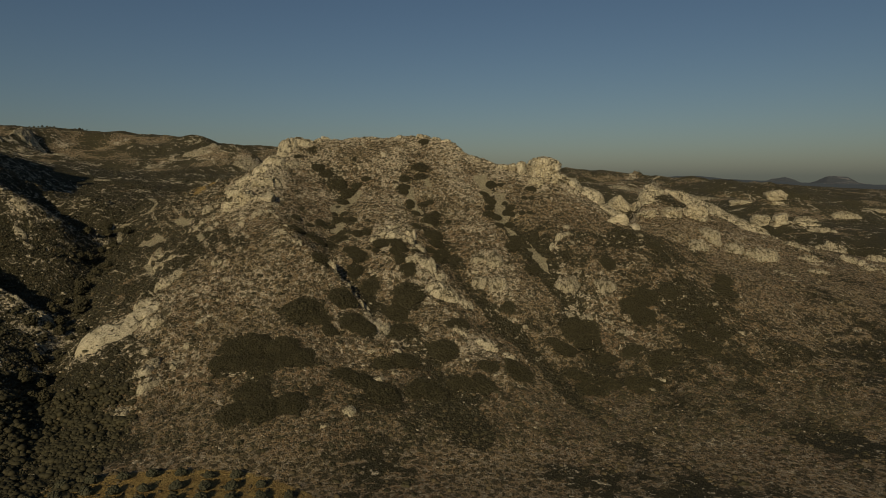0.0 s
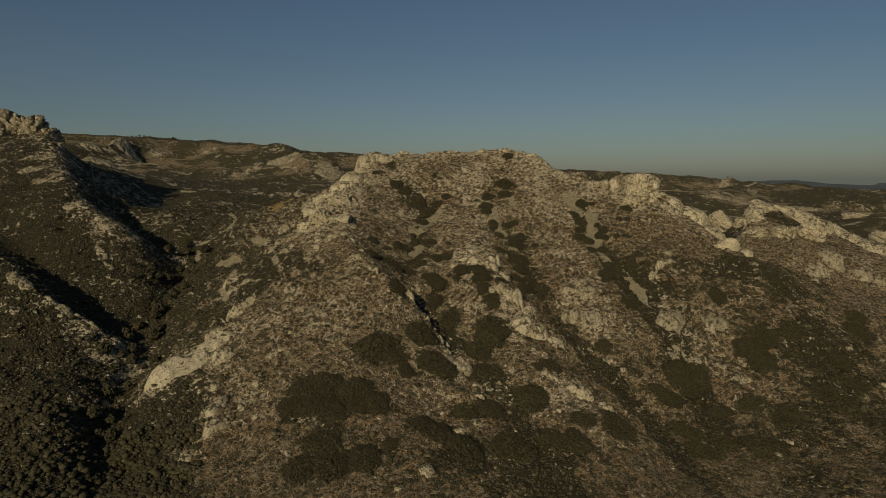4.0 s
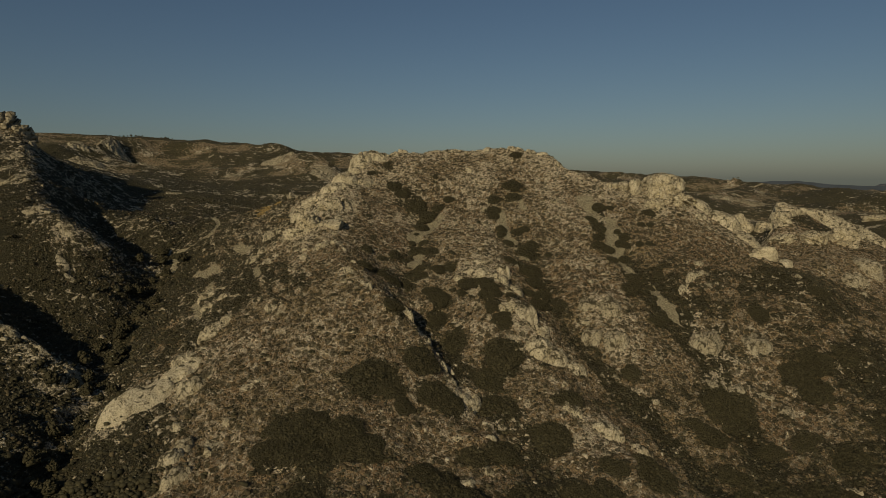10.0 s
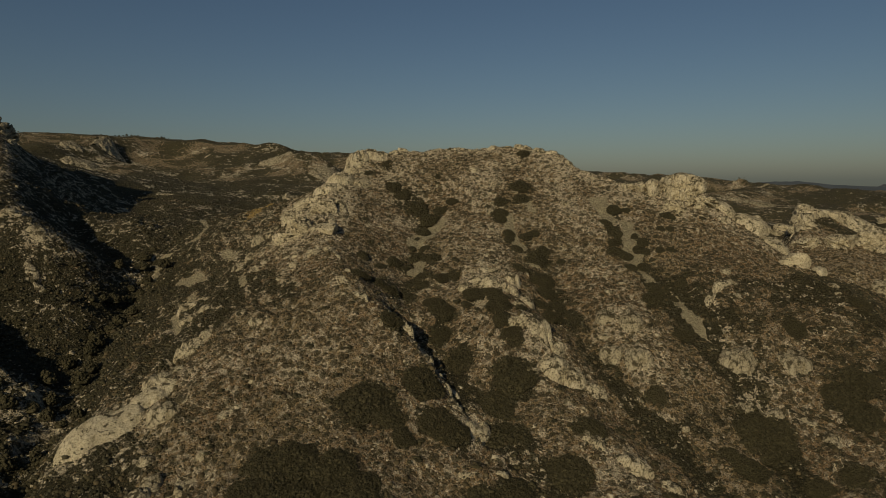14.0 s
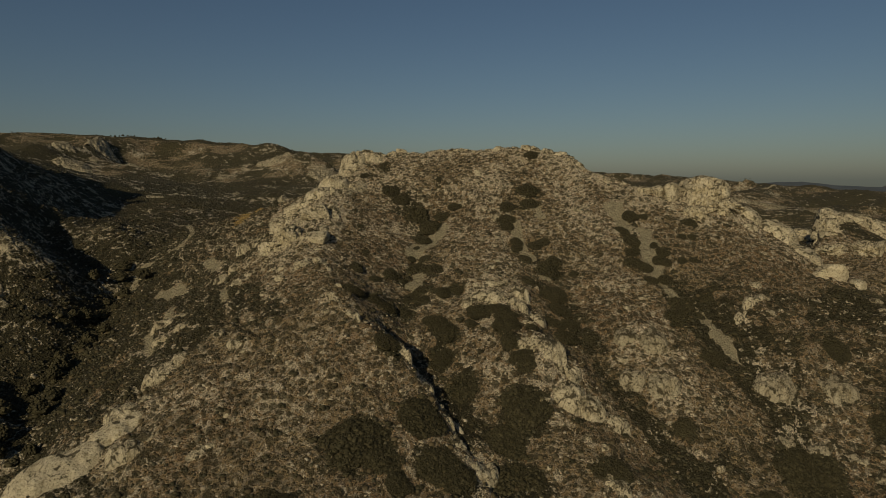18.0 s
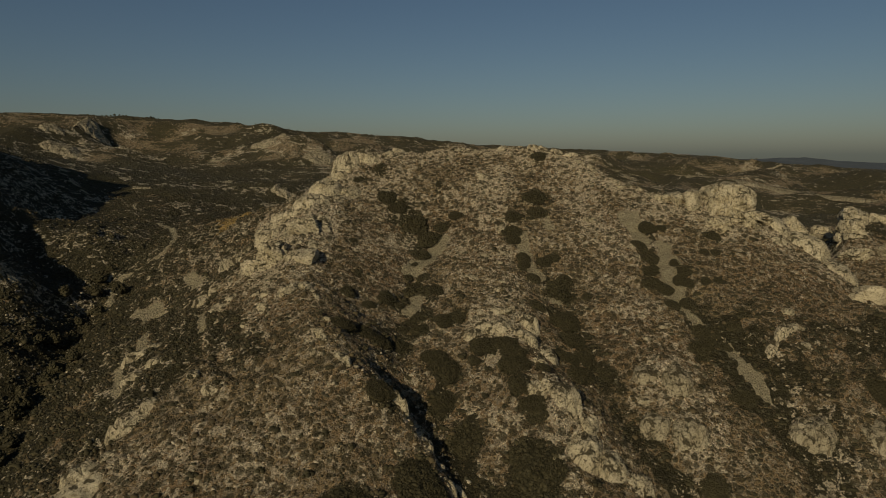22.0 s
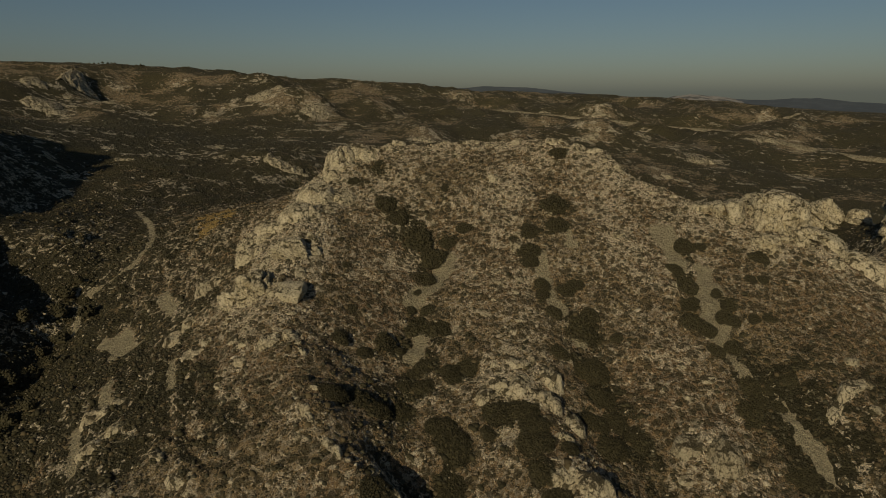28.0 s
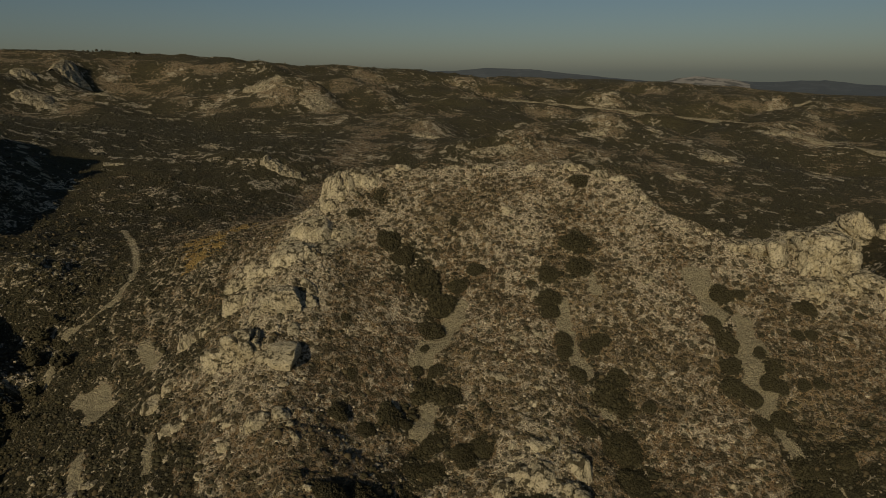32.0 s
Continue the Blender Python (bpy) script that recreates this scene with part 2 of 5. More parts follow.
def ramp(tree, fac, stops):
    r = tree.nodes.new("ShaderNodeValToRGB")
    e = r.color_ramp.elements
    while len(e) < len(stops):
        e.new(0.5)
    for k, (p, c) in enumerate(stops):
        e[k].position = p
        e[k].color = (*c, 1) if isinstance(c, tuple) else (c, c, c, 1)
    link(tree, fac, r.inputs[0])
    return r.outputs[0]


def mix(tree, fac, a, b, how="MIX"):
    n = tree.nodes.new("ShaderNodeMix")
    n.data_type, n.blend_type = "RGBA", how
    for v, s in ((fac, n.inputs[0]), (a, n.inputs[6]), (b, n.inputs[7])):
        if isinstance(v, (int, float)):
            s.default_value = v
        elif isinstance(v, tuple):
            s.default_value = (*v, 1)
        else:
            link(tree, v, s)
    return n.outputs[2]


def math_node(tree, how, a, b=0.0, clamp=False):
    n = tree.nodes.new("ShaderNodeMath")
    n.operation, n.use_clamp = how, clamp
    for v, s in ((a, n.inputs[0]), (b, n.inputs[1])):
        if isinstance(v, (int, float)):
            s.default_value = v
        else:
            link(tree, v, s)
    return n.outputs[0]


def bump(tree, height, distance, strength, bsdf):
    n = tree.nodes.new("ShaderNodeBump")
    n.inputs["Distance"].default_value, n.inputs["Strength"].default_value = distance, strength
    link(tree, height, n.inputs["Height"])
    link(tree, n.outputs[0], bsdf.inputs["Normal"])


def world_coords(tree):
    return tree.nodes.new("ShaderNodeNewGeometry").outputs["Position"]


def stretched(tree, coords, scale):
    n = tree.nodes.new("ShaderNodeMapping")
    n.inputs["Scale"].default_value = scale
    link(tree, coords, n.inputs["Vector"])
    return n.outputs[0]


def limestone_material(name="limestone", pale=1.0, clean=0.0):
    m, t, b = material(name, 0.92)
    p = world_coords(t)
    facing = t.nodes.new("ShaderNodeSeparateXYZ")
    link(t, t.nodes.new("ShaderNodeNewGeometry").outputs["Normal"], facing.inputs[0])
    flat = math_node(t, "SUBTRACT", facing.outputs["Z"], 0.62)
    broad = noise_node(t, 0.35, 6, 0.65, p)
    fine = noise_node(t, 2.6, 9, 0.82, p)
    col = ramp(t, broad, [(0.3, (0.36 * pale, 0.31 * pale, 0.20 * pale)), (0.5, (0.47 * pale, 0.415 * pale, 0.285 * pale)), (0.72, (0.54 * pale, 0.485 * pale, 0.35 * pale))])
    pits = ramp(t, fine, [(0.40, (0.24, 0.21, 0.16)), (0.475, (0.92, 0.92, 0.90)), (0.7, (1.14, 1.13, 1.07))])
    col = mix(t, 1.0, col, pits, "MULTIPLY")
    # cracks along the joints
    crack = t.nodes.new("ShaderNodeTexVoronoi")
    crack.feature = "DISTANCE_TO_EDGE"
    crack.inputs["Scale"].default_value = 0.42
    warp = mix(t, 0.35, p, t.nodes.new("ShaderNodeTexNoise").outputs["Color"], "ADD")
    link(t, stretched(t, warp, (1.0, 1.0, 0.45)), crack.inputs["Vector"])
    joint = ramp(t, crack.outputs["Distance"], [(0.01, 1.0), (0.05, 0.0)])
    col = mix(t, math_node(t, "MULTIPLY", joint, 0.55 - 0.25 * clean), col, (0.075, 0.064, 0.04))
    # dark rain streaks down the faces
    streak = noise_node(t, 1.0, 6, 0.7, stretched(t, p, (0.7, 0.7, 0.12)))
    col = mix(t, 1.0, col, ramp(t, streak, [(0.36, (0.6, 0.57, 0.5)), (0.44, (1.0, 1.0, 1.0))]), "MULTIPLY")
    # cushion plants and soil on the ledges and in the hollows, thin on the steep faces
    seat = math_node(t, "ADD", noise_node(t, 0.62, 7, 0.66, p, 0.6), math_node(t, "MULTIPLY", flat, 0.10))
    plants = ramp(t, seat, [(0.545 + 0.03 * clean, 0.0), (0.56 + 0.03 * clean, 1.0)])
    col = mix(t, math_node(t, "MULTIPLY", plants, 0.92), col, ramp(t, fine, [(0.35, (0.045, 0.040, 0.019)), (0.65, (0.105, 0.085, 0.046))]))
    spots = ramp(t, noise_node(t, 1.7, 5, 0.6, p, 0.5), [(0.585 + 0.02 * clean, 0.0), (0.60 + 0.02 * clean, 1.0)])
    col = mix(t, math_node(t, "MULTIPLY", spots, 0.8), col, (0.062, 0.054, 0.027))
    link(t, col, b.inputs["Base Color"])
    high = math_node(t, "ADD", math_node(t, "MULTIPLY", fine, 0.8), math_node(t, "ADD", math_node(t, "MULTIPLY", broad, 1.6), math_node(t, "MULTIPLY", streak, 0.3)))
    bump(t, math_node(t, "ADD", high, math_node(t, "MULTIPLY", plants, 0.4)), 0.55, 1.0, b)
    return m


def ground_material():
    m, t, b = material("hillside_ground", 0.95)
    p = world_coords(t)
    cover = t.nodes.new("ShaderNodeAttribute")
    cover.attribute_name = "cover"
    sep = t.nodes.new("ShaderNodeSeparateColor")
    link(t, cover.outputs["Color"], sep.inputs[0])
    rock, green, bare = sep.outputs[0], sep.outputs[1], sep.outputs[2]
    broad = noise_node(t, 0.045, 5, 0.6, p)
    mid = noise_node(t, 0.42, 5, 0.65, p)
    fine = noise_node(t, 2.2, 5, 0.7, p)
    frac = noise_node(t, 0.3, 8, 0.64, p, 0.3)
    frac = math_node(t, "ADD", math_node(t, "MULTIPLY", frac, 0.6), math_node(t, "MULTIPLY", noise_node(t, 0.05, 10, 0.72, p, 0.2), 0.42))
    frac = math_node(t, "ADD", frac, math_node(t, "MULTIPLY", math_node(t, "SUBTRACT", noise_node(t, 1.0, 9, 0.7, stretched(t, p, (0.035, 0.035, 0.3)), 0.5), 0.5), 0.5))
    soil = ramp(t, broad, [(0.32, (0.265, 0.180, 0.096)), (0.5, (0.31, 0.225, 0.122)), (0.68, (0.32, 0.25, 0.135))])
    tuft = ramp(t, noise_node(t, 0.9, 6, 0.7, p, 0.4), [(0.50, 0.0), (0.54, 1.0)])
    # round cushions of dark scrub, each of its own size
    cell = t.nodes.new("ShaderNodeTexVoronoi")
    cell.inputs["Scale"].default_value = 0.62
    link(t, mix(t, 0.5, p, t.nodes.new("ShaderNodeTexNoise").outputs["Color"], "ADD"), cell.inputs["Vector"])
    hue = t.nodes.new("ShaderNodeSeparateColor")
    link(t, cell.outputs["Color"], hue.inputs[0])
    reach = math_node(t, "SUBTRACT", math_node(t, "ADD", math_node(t, "MULTIPLY", hue.outputs[0], 0.42), math_node(t, "MULTIPLY", fine, 0.35)), cell.outputs["Distance"])
    cushion = ramp(t, reach, [(0.0, 0.0), (0.05, 1.0)])
    scrub = ramp(t, fine, [(0.3, (0.040, 0.036, 0.017)), (0.6, (0.078, 0.068, 0.034)), (0.8, (0.11, 0.092, 0.048))])
    col = mix(t, math_node(t, "MULTIPLY", tuft, 0.9), soil, scrub)
    specks = ramp(t, noise_node(t, 1.15, 6, 0.62, p, 0.6), [(0.52, 0.0), (0.54, 1.0)])
    col = mix(t, math_node(t, "MULTIPLY", specks, 0.9), col, ramp(t, mid, [(0.3, (0.27, 0.22, 0.145)), (0.7, (0.45, 0.385, 0.265))]))
    place = t.nodes.new("ShaderNodeSeparateXYZ")
    link(t, p, place.inputs[0])
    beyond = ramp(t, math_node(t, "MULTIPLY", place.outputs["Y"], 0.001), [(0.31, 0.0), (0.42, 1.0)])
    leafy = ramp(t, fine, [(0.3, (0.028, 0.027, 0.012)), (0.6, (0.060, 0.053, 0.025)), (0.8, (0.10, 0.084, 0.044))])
    # paler leaf tones on the hills beyond
    far_leafy = ramp(t, fine, [(0.3, (0.046, 0.042, 0.020)), (0.6, (0.088, 0.077, 0.038)), (0.8, (0.13, 0.11, 0.06))])
    leafy = mix(t, beyond, leafy, far_leafy)
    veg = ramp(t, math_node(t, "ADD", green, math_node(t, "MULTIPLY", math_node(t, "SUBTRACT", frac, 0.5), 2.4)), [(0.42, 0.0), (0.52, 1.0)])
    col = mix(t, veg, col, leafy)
    # broken bedrock with ragged outlines, pitted and specked with small plants
    clump = mix(t, beyond, noise_node(t, 0.75, 6, 0.6, p, 0.6), noise_node(t, 0.11, 8, 0.66, p, 0.6))
    lime = ramp(t, fine, [(0.33, (0.26, 0.215, 0.135)), (0.42, (0.52, 0.45, 0.31)), (0.6, (0.70, 0.62, 0.445))])
    amount = ramp(t, math_node(t, "ADD", math_node(t, "MULTIPLY", rock, 0.72), math_node(t, "ADD", math_node(t, "MULTIPLY", math_node(t, "SUBTRACT", frac, 0.475), 2.2), math_node(t, "MULTIPLY", math_node(t, "SUBTRACT", clump, 0.5), 3.0))), [(0.50, 0.0), (0.545, 1.0)])
    pock = ramp(t, noise_node(t, 1.6, 6, 0.74, p), [(0.43, 0.0), (0.475, 1.0)])
    col = mix(t, math_node(t, "MULTIPLY", amount, pock), col, lime)
    col = mix(t, math_node(t, "MULTIPLY", cushion, 0.78), col, scrub)
    grit = ramp(t, noise_node(t, 5.0, 4, 0.7, p), [(0.35, (0.34, 0.295, 0.185)), (0.6, (0.44, 0.39, 0.25)), (0.8, (0.50, 0.445, 0.30))])
    open_soil = ramp(t, math_node(t, "ADD", bare, math_node(t, "MULTIPLY", math_node(t, "SUBTRACT", mid, 0.5), 0.8)), [(0.45, 0.0), (0.60, 1.0)])
    col = mix(t, open_soil, col, grit)
    yellow = ramp(t, mid, [(0.3, (0.27, 0.175, 0.06)), (0.6, (0.42, 0.30, 0.105)), (0.8, (0.50, 0.37, 0.14))])
    dry = ramp(t, math_node(t, "ADD", cover.outputs["Alpha"], math_node(t, "MULTIPLY", math_node(t, "SUBTRACT", mid, 0.5), 0.8)), [(0.4, 0.0), (0.6, 1.0)])
    col = mix(t, dry, col, yellow)
    # grit, twigs and small stones
    grain = ramp(t, noise_node(t, 4.6, 5, 0.82, p), [(0.38, (0.3, 0.3, 0.31)), (0.5, (1.0, 1.0, 1.0)), (0.6, (1.8, 1.77, 1.68))])
    col = mix(t, 0.85, col, mix(t, 1.0, col, grain, "MULTIPLY"))
    link(t, col, b.inputs["Base Color"])
    lumps = math_node(t, "ADD", math_node(t, "MULTIPLY", frac, 2.2), math_node(t, "MULTIPLY", noise_node(t, 1.3, 6, 0.74, p), 1.4))
    bump(t, lumps, 1.3, 1.0, b)
    return m


def rubble_material():
    """Loose stones, each with its own tone, lightly pitted."""
    m, t, b = material("limestone_rubble", 0.92)
    tone = t.nodes.new("ShaderNodeNewGeometry").outputs["Random Per Island"]
    col = ramp(t, tone, [(0.0, (0.24, 0.20, 0.13)), (0.5, (0.40, 0.345, 0.235)), (1.0, (0.58, 0.515, 0.37))])
    fine = noise_node(t, 3.4, 6, 0.7, world_coords(t))
    col = mix(t, 1.0, col, ramp(t, fine, [(0.36, (0.4, 0.37, 0.3)), (0.46, (1.0, 1.0, 1.0))]), "MULTIPLY")
    link(t, col, b.inputs["Base Color"])
    bump(t, fine, 0.25, 0.8, b)
    return m


def leaf_material(name, dark, light):
    m, t, b = material(name, 0.75)
    g = t.nodes.new("ShaderNodeNewGeometry")
    o = t.nodes.new("ShaderNodeObjectInfo")
    r = math_node(t, "FRACT", math_node(t, "ADD", g.outputs["Random Per Island"], o.outputs["Random"]))
    n = noise_node(t, 1.8, 3, 0.6, g.outputs["Position"])
    f = math_node(t, "ADD", math_node(t, "MULTIPLY", r, 0.6), math_node(t, "MULTIPLY", n, 0.4))
    link(t, ramp(t, f, [(0.1, dark), (0.5, tuple((a + c) / 2 for a, c in zip(dark, light))), (0.85, light)]), b.inputs["Base Color"])
    return m


def bark_material():
    m, t, b = material("bark", 0.9)
    p = world_coords(t)
    link(t, ramp(t, noise_node(t, 9, 4, 0.6, p), [(0.3, (0.06, 0.045, 0.032)), (0.7, (0.16, 0.13, 0.10))]), b.inputs["Base Color"])
    return m


LIME, GROUND, BARK = limestone_material("limestone", 1.28, 0.15), ground_material(), bark_material()
LIME_CLEAN = limestone_material("clean_limestone", 1.36, 0.35)
LIME_WASHED = limestone_material("washed_limestone", 1.45, 1.9)
LIME_GREY = limestone_material("weathered_limestone", 1.0, 0.15)
RUBBLE = rubble_material()
LEAF_OAK = leaf_material("oak_leaves", (0.022, 0.0205, 0.009), (0.070, 0.061, 0.029))
LEAF_OLIVE = leaf_material("olive_leaves", (0.030, 0.031, 0.016), (0.082, 0.079, 0.045))
LEAF_DRY = leaf_material("dry_scrub", (0.052, 0.041, 0.020), (0.115, 0.090, 0.045))
LEAF_GREY = leaf_material("grey_scrub", (0.034, 0.033, 0.017), (0.090, 0.080, 0.046))


# ---- the ground sheet ----
def spaced(lo, a, b, hi, step, grow):
    mid = list(np.arange(a, b + step / 2, step))
    left, right, s = [], [], step
    v = a
    while v > lo:
        s = min(s * grow, 160)
        v -= s
        left.append(v)
    v, s = b, step
    while v < hi:
        s = min(s * grow, 160)
        v += s
        right.append(v)
    return np.array(left[::-1] + mid + right)


def blob(x, y, line, width):
    d, _, _ = near_line(line, x, y)
    return smooth(width * 1.25, width * 0.75, d + fbm(x, y, 2.6, 3, 31, 0.6) * width * 1.1)


SCREES = [([(-4, 251), (-6, 244), (-11, 237.5)], 1.9), ([(-9, 227), (-11, 224)], 1.9), ([(17, 249.5), (18, 243), (20.5, 235)], 1.5), ([(24, 258), (25, 253)], 1.5), ([(46.5, 254), (48.5, 245)], 2.2),
          ([(52.5, 244), (51.5, 236), (50, 227)], 2.6), ([(50, 227), (54, 216)], 1.2), ([(57, 214), (60, 203)], 1.3), ([(-79, 243), (-76, 239)], 2.8), ([(-72, 254), (-67, 246)], 1.5), ([(-57, 223), (-54, 215)], 0.8), ([(-71, 224), (-67, 214)], 1.1), ([(-71, 212), (-65, 200)], 0.8), ([(22, 231), (22.5, 228)], 1.6)]
CRAG_SPOTS = [(-43, 231, 8), (-35, 226, 6), (-40, 243, 9), (72, 256, 12), (85, 242, 10), (92, 234, 8), (98, 228, 5), (8, 212, 9), (18, 193, 7), (20, 186, 7), (43, 203, 8), (42, 193, 8), (69, 214, 6), (65, 196, 7), (76, 195, 7), (68, 184, 7), (31, 164, 9), (3, 170, 6), (-66, 170, 10), (-60, 180, 10), (-122, 292, 12), (-119, 236, 8), (-90, 182, 8), (30, 285, 8), (-56, 145, 6)]
TRAIL = [(-116, 334), (-107, 321), (-98, 305), (-94, 297), (-90, 285), (-89.3, 276), (-93, 270), (-98, 268), (-99, 265), (-95.5, 258), (-93, 250)]
TRACK = [(-212, 431), (-197, 408), (-180, 396), (-163, 386)]


PATCHES_WEST = [(-231, 720, 22, 22), (-185, 752, 31, 22), (-133, 733, 21, 18), (-167, 666, 10, 12), (-109, 655, 15, 23), (-105, 461, 17, 28), (-120, 592, 9, 14), (-336, 688, 15, 10), (-322, 634, 26, 33), (-282, 687, 15, 22), (-233, 647, 14, 10), (-167, 429, 6, 9), (-23, 606, 11, 18), (-370, 716, 29, 29), (-123, 885, 14, 22), (-284, 745, 11, 6), (-143, 499, 17, 28), (-321, 690, 23, 12), (-374, 690, 20, 20)]
PATCHES_EAST = [(37, 544, 25, 40), (0, 543, 10, 16), (112, 623, 14, 22), (195, 947, 17, 27), (204, 860, 13, 21), (187, 604, 20, 32), (160, 639, 9, 15), (142, 531, 11, 18), (103, 653, 7, 12), (464, 1051, 15, 24), (538, 1102, 27, 13), (267, 839, 13, 21), (129, 956, 15, 24), (314, 714, 33, 52), (249, 561, 12, 20), (129, 448, 6, 10), (433, 909, 25, 40), (566, 1039, 33, 53)]


# evergreen thickets and bushes: x, y, radius
LOWER = [(-32.7, 156.8, 2.6), (-27.1, 157.4, 2.6), (-21.0, 155.8, 2.6), (-16.0, 151.5, 2.2), (-30.5, 151.5, 2.5), (-24.8, 151.0, 2.8), (-33.9, 152.0, 2.2), (-20.5, 152.0, 2.2), (-16.7, 169.6, 3.8), (-13.4, 167.4, 2.5), (-6.8, 175.9, 2.9), (1.2, 189.1, 2.8), (-3.5, 168.3, 2.5), (-0.3, 166.6, 2.2), (12.0, 182.3, 3.4), (8.4, 177.9, 2.7), (9.8, 169.8, 3.2), (20.0, 161.3, 3.0), (25.6, 170.1, 2.2), (-1.5, 146.5, 3.0), (-5.9, 149.1, 2.2), (-26.0, 142.4, 2.6), (-11.9, 141.9, 1.3), (3.7, 142.7, 3.1), (13.5, 145.5, 3.2), (-23.4, 136.7, 3.0), (-28.6, 135.7, 2.5), (-17.0, 137.7, 2.5), (22.4, 147.6, 2.2), (3.6, 155.3, 2.0), (10.0, 156.7, 2.3), (-10.0, 163.6, 1.5)]
RIGHT = [(61.8, 180.5, 4.0), (66.3, 179.8, 3.9), (62.1, 177.2, 3.5), (43.1, 185.2, 2.0), (89.5, 188.7, 3.3), (97.9, 190.3, 3.3), (124.7, 204.1, 3.2), (119.5, 196.3, 3.5), (100.8, 207.5, 2.3), (80.7, 201.4, 2.2), (30.8, 153.0, 2.3), (38.3, 153.6, 4.0), (27.5, 146.5, 3.5), (64.3, 157.5, 4.5), (72.8, 155.5, 4.0), (84.1, 165.1, 3.6), (95.9, 171.6, 3.7), (99.2, 167.3, 4.0), (76.9, 170.8, 2.6), (68.7, 169.1, 2.2), (56.0, 170.9, 3.0), (83.6, 186.5, 3.3), (85.8, 181.2, 3.2), (106.2, 182.1, 2.8), (105.4, 174.7, 2.7), (55.2, 201.8, 2.2), (56.8, 161.2, 2.8), (53.7, 173.1, 2.3), (57.3, 154.0, 3.3)]
UPPER = [(22.0, 264.4, 2.6), (22.1, 258.4, 2.6), (15.5, 256.1, 1.9), (12.1, 253.8, 1.2), (14.9, 250.7, 2.1), (15.2, 247.5, 1.8), (17.0, 242.7, 1.5), (16.6, 239.6, 1.4), (22.0, 240.7, 1.7), (24.6, 242.5, 1.5), (18.6, 235.3, 1.7), (23.8, 231.8, 3.0), (26.0, 234.8, 1.7), (17.9, 222.5, 1.5), (26.8, 227.7, 1.3), (0.4, 259.1, 1.6), (-3.4, 256.4, 1.9), (25.8, 280.0, 1.8), (-4.5, 270.9, 1.0), (30.0, 228.0, 1.1)]
UPLEFT = [(-22.2, 280.4, 2.2), (-19.0, 266.9, 2.7), (-15.4, 262.6, 2.0), (-27.9, 274.1, 1.4), (-9.9, 257.0, 3.2), (-6.7, 252.3, 2.5), (-8.3, 245.4, 2.1), (-10.2, 241.0, 0.9), (-11.2, 236.3, 1.0), (-10.1, 231.1, 2.4), (-8.1, 236.3, 1.4), (-6.0, 230.0, 2.2), (-16.3, 225.2, 1.8), (-19.6, 220.6, 1.1), (-25.7, 242.6, 0.9), (-12.9, 223.8, 1.0), (-24.1, 221.1, 1.5), (-22.9, 230.4, 1.1)]
SCREE = [(50.8, 250.3, 1.9), (48.1, 240.8, 2.4), (45.9, 243.8, 1.5), (47.1, 235.0, 1.6), (46.3, 230.6, 2.0), (48.3, 228.1, 1.7), (52.4, 231.7, 1.4), (54.5, 233.8, 1.7), (54.5, 230.7, 1.4), (58.3, 230.3, 1.0), (52.1, 225.7, 1.7), (48.8, 223.5, 1.4), (52.9, 218.1, 2.1), (53.4, 214.9, 1.5), (55.7, 217.5, 1.0), (50.5, 211.0, 2.0), (56.5, 214.3, 1.5), (61.3, 230.7, 1.1), (66.4, 246.6, 1.9), (62.3, 241.0, 1.1), (65.0, 241.5, 1.1), (60.2, 218.2, 1.3), (53.2, 237.6, 1.1), (105.1, 263.5, 1.1), (54.3, 250.6, 1.3)]
GULLY = [(-22.5, 203.8, 2.0), (-18.6, 206.4, 2.2), (-15.5, 206.4, 1.8), (-11.6, 208.8, 2.1), (-7.9, 220.8, 2.3), (-8.1, 214.5, 1.9), (-3.3, 217.4, 2.0), (0.2, 219.3, 2.0), (-11.6, 215.9, 1.5), (-4.2, 205.5, 2.2), (-2.5, 201.4, 2.4), (4.8, 207.1, 2.3), (8.8, 206.6, 2.3), (10.7, 203.5, 2.0), (10.3, 200.5, 2.4), (11.0, 195.7, 2.1), (15.7, 199.4, 1.3), (23.8, 221.2, 2.8), (24.2, 215.9, 2.2), (21.9, 210.0, 2.1), (26.2, 211.7, 1.9), (29.6, 208.1, 1.9), (23.7, 205.1, 2.3), (13.2, 191.6, 2.2), (-13.2, 188.1, 2.1), (-3.4, 196.2, 2.1), (2.8, 203.5, 1.1), (-19.4, 220.6, 1.3)]


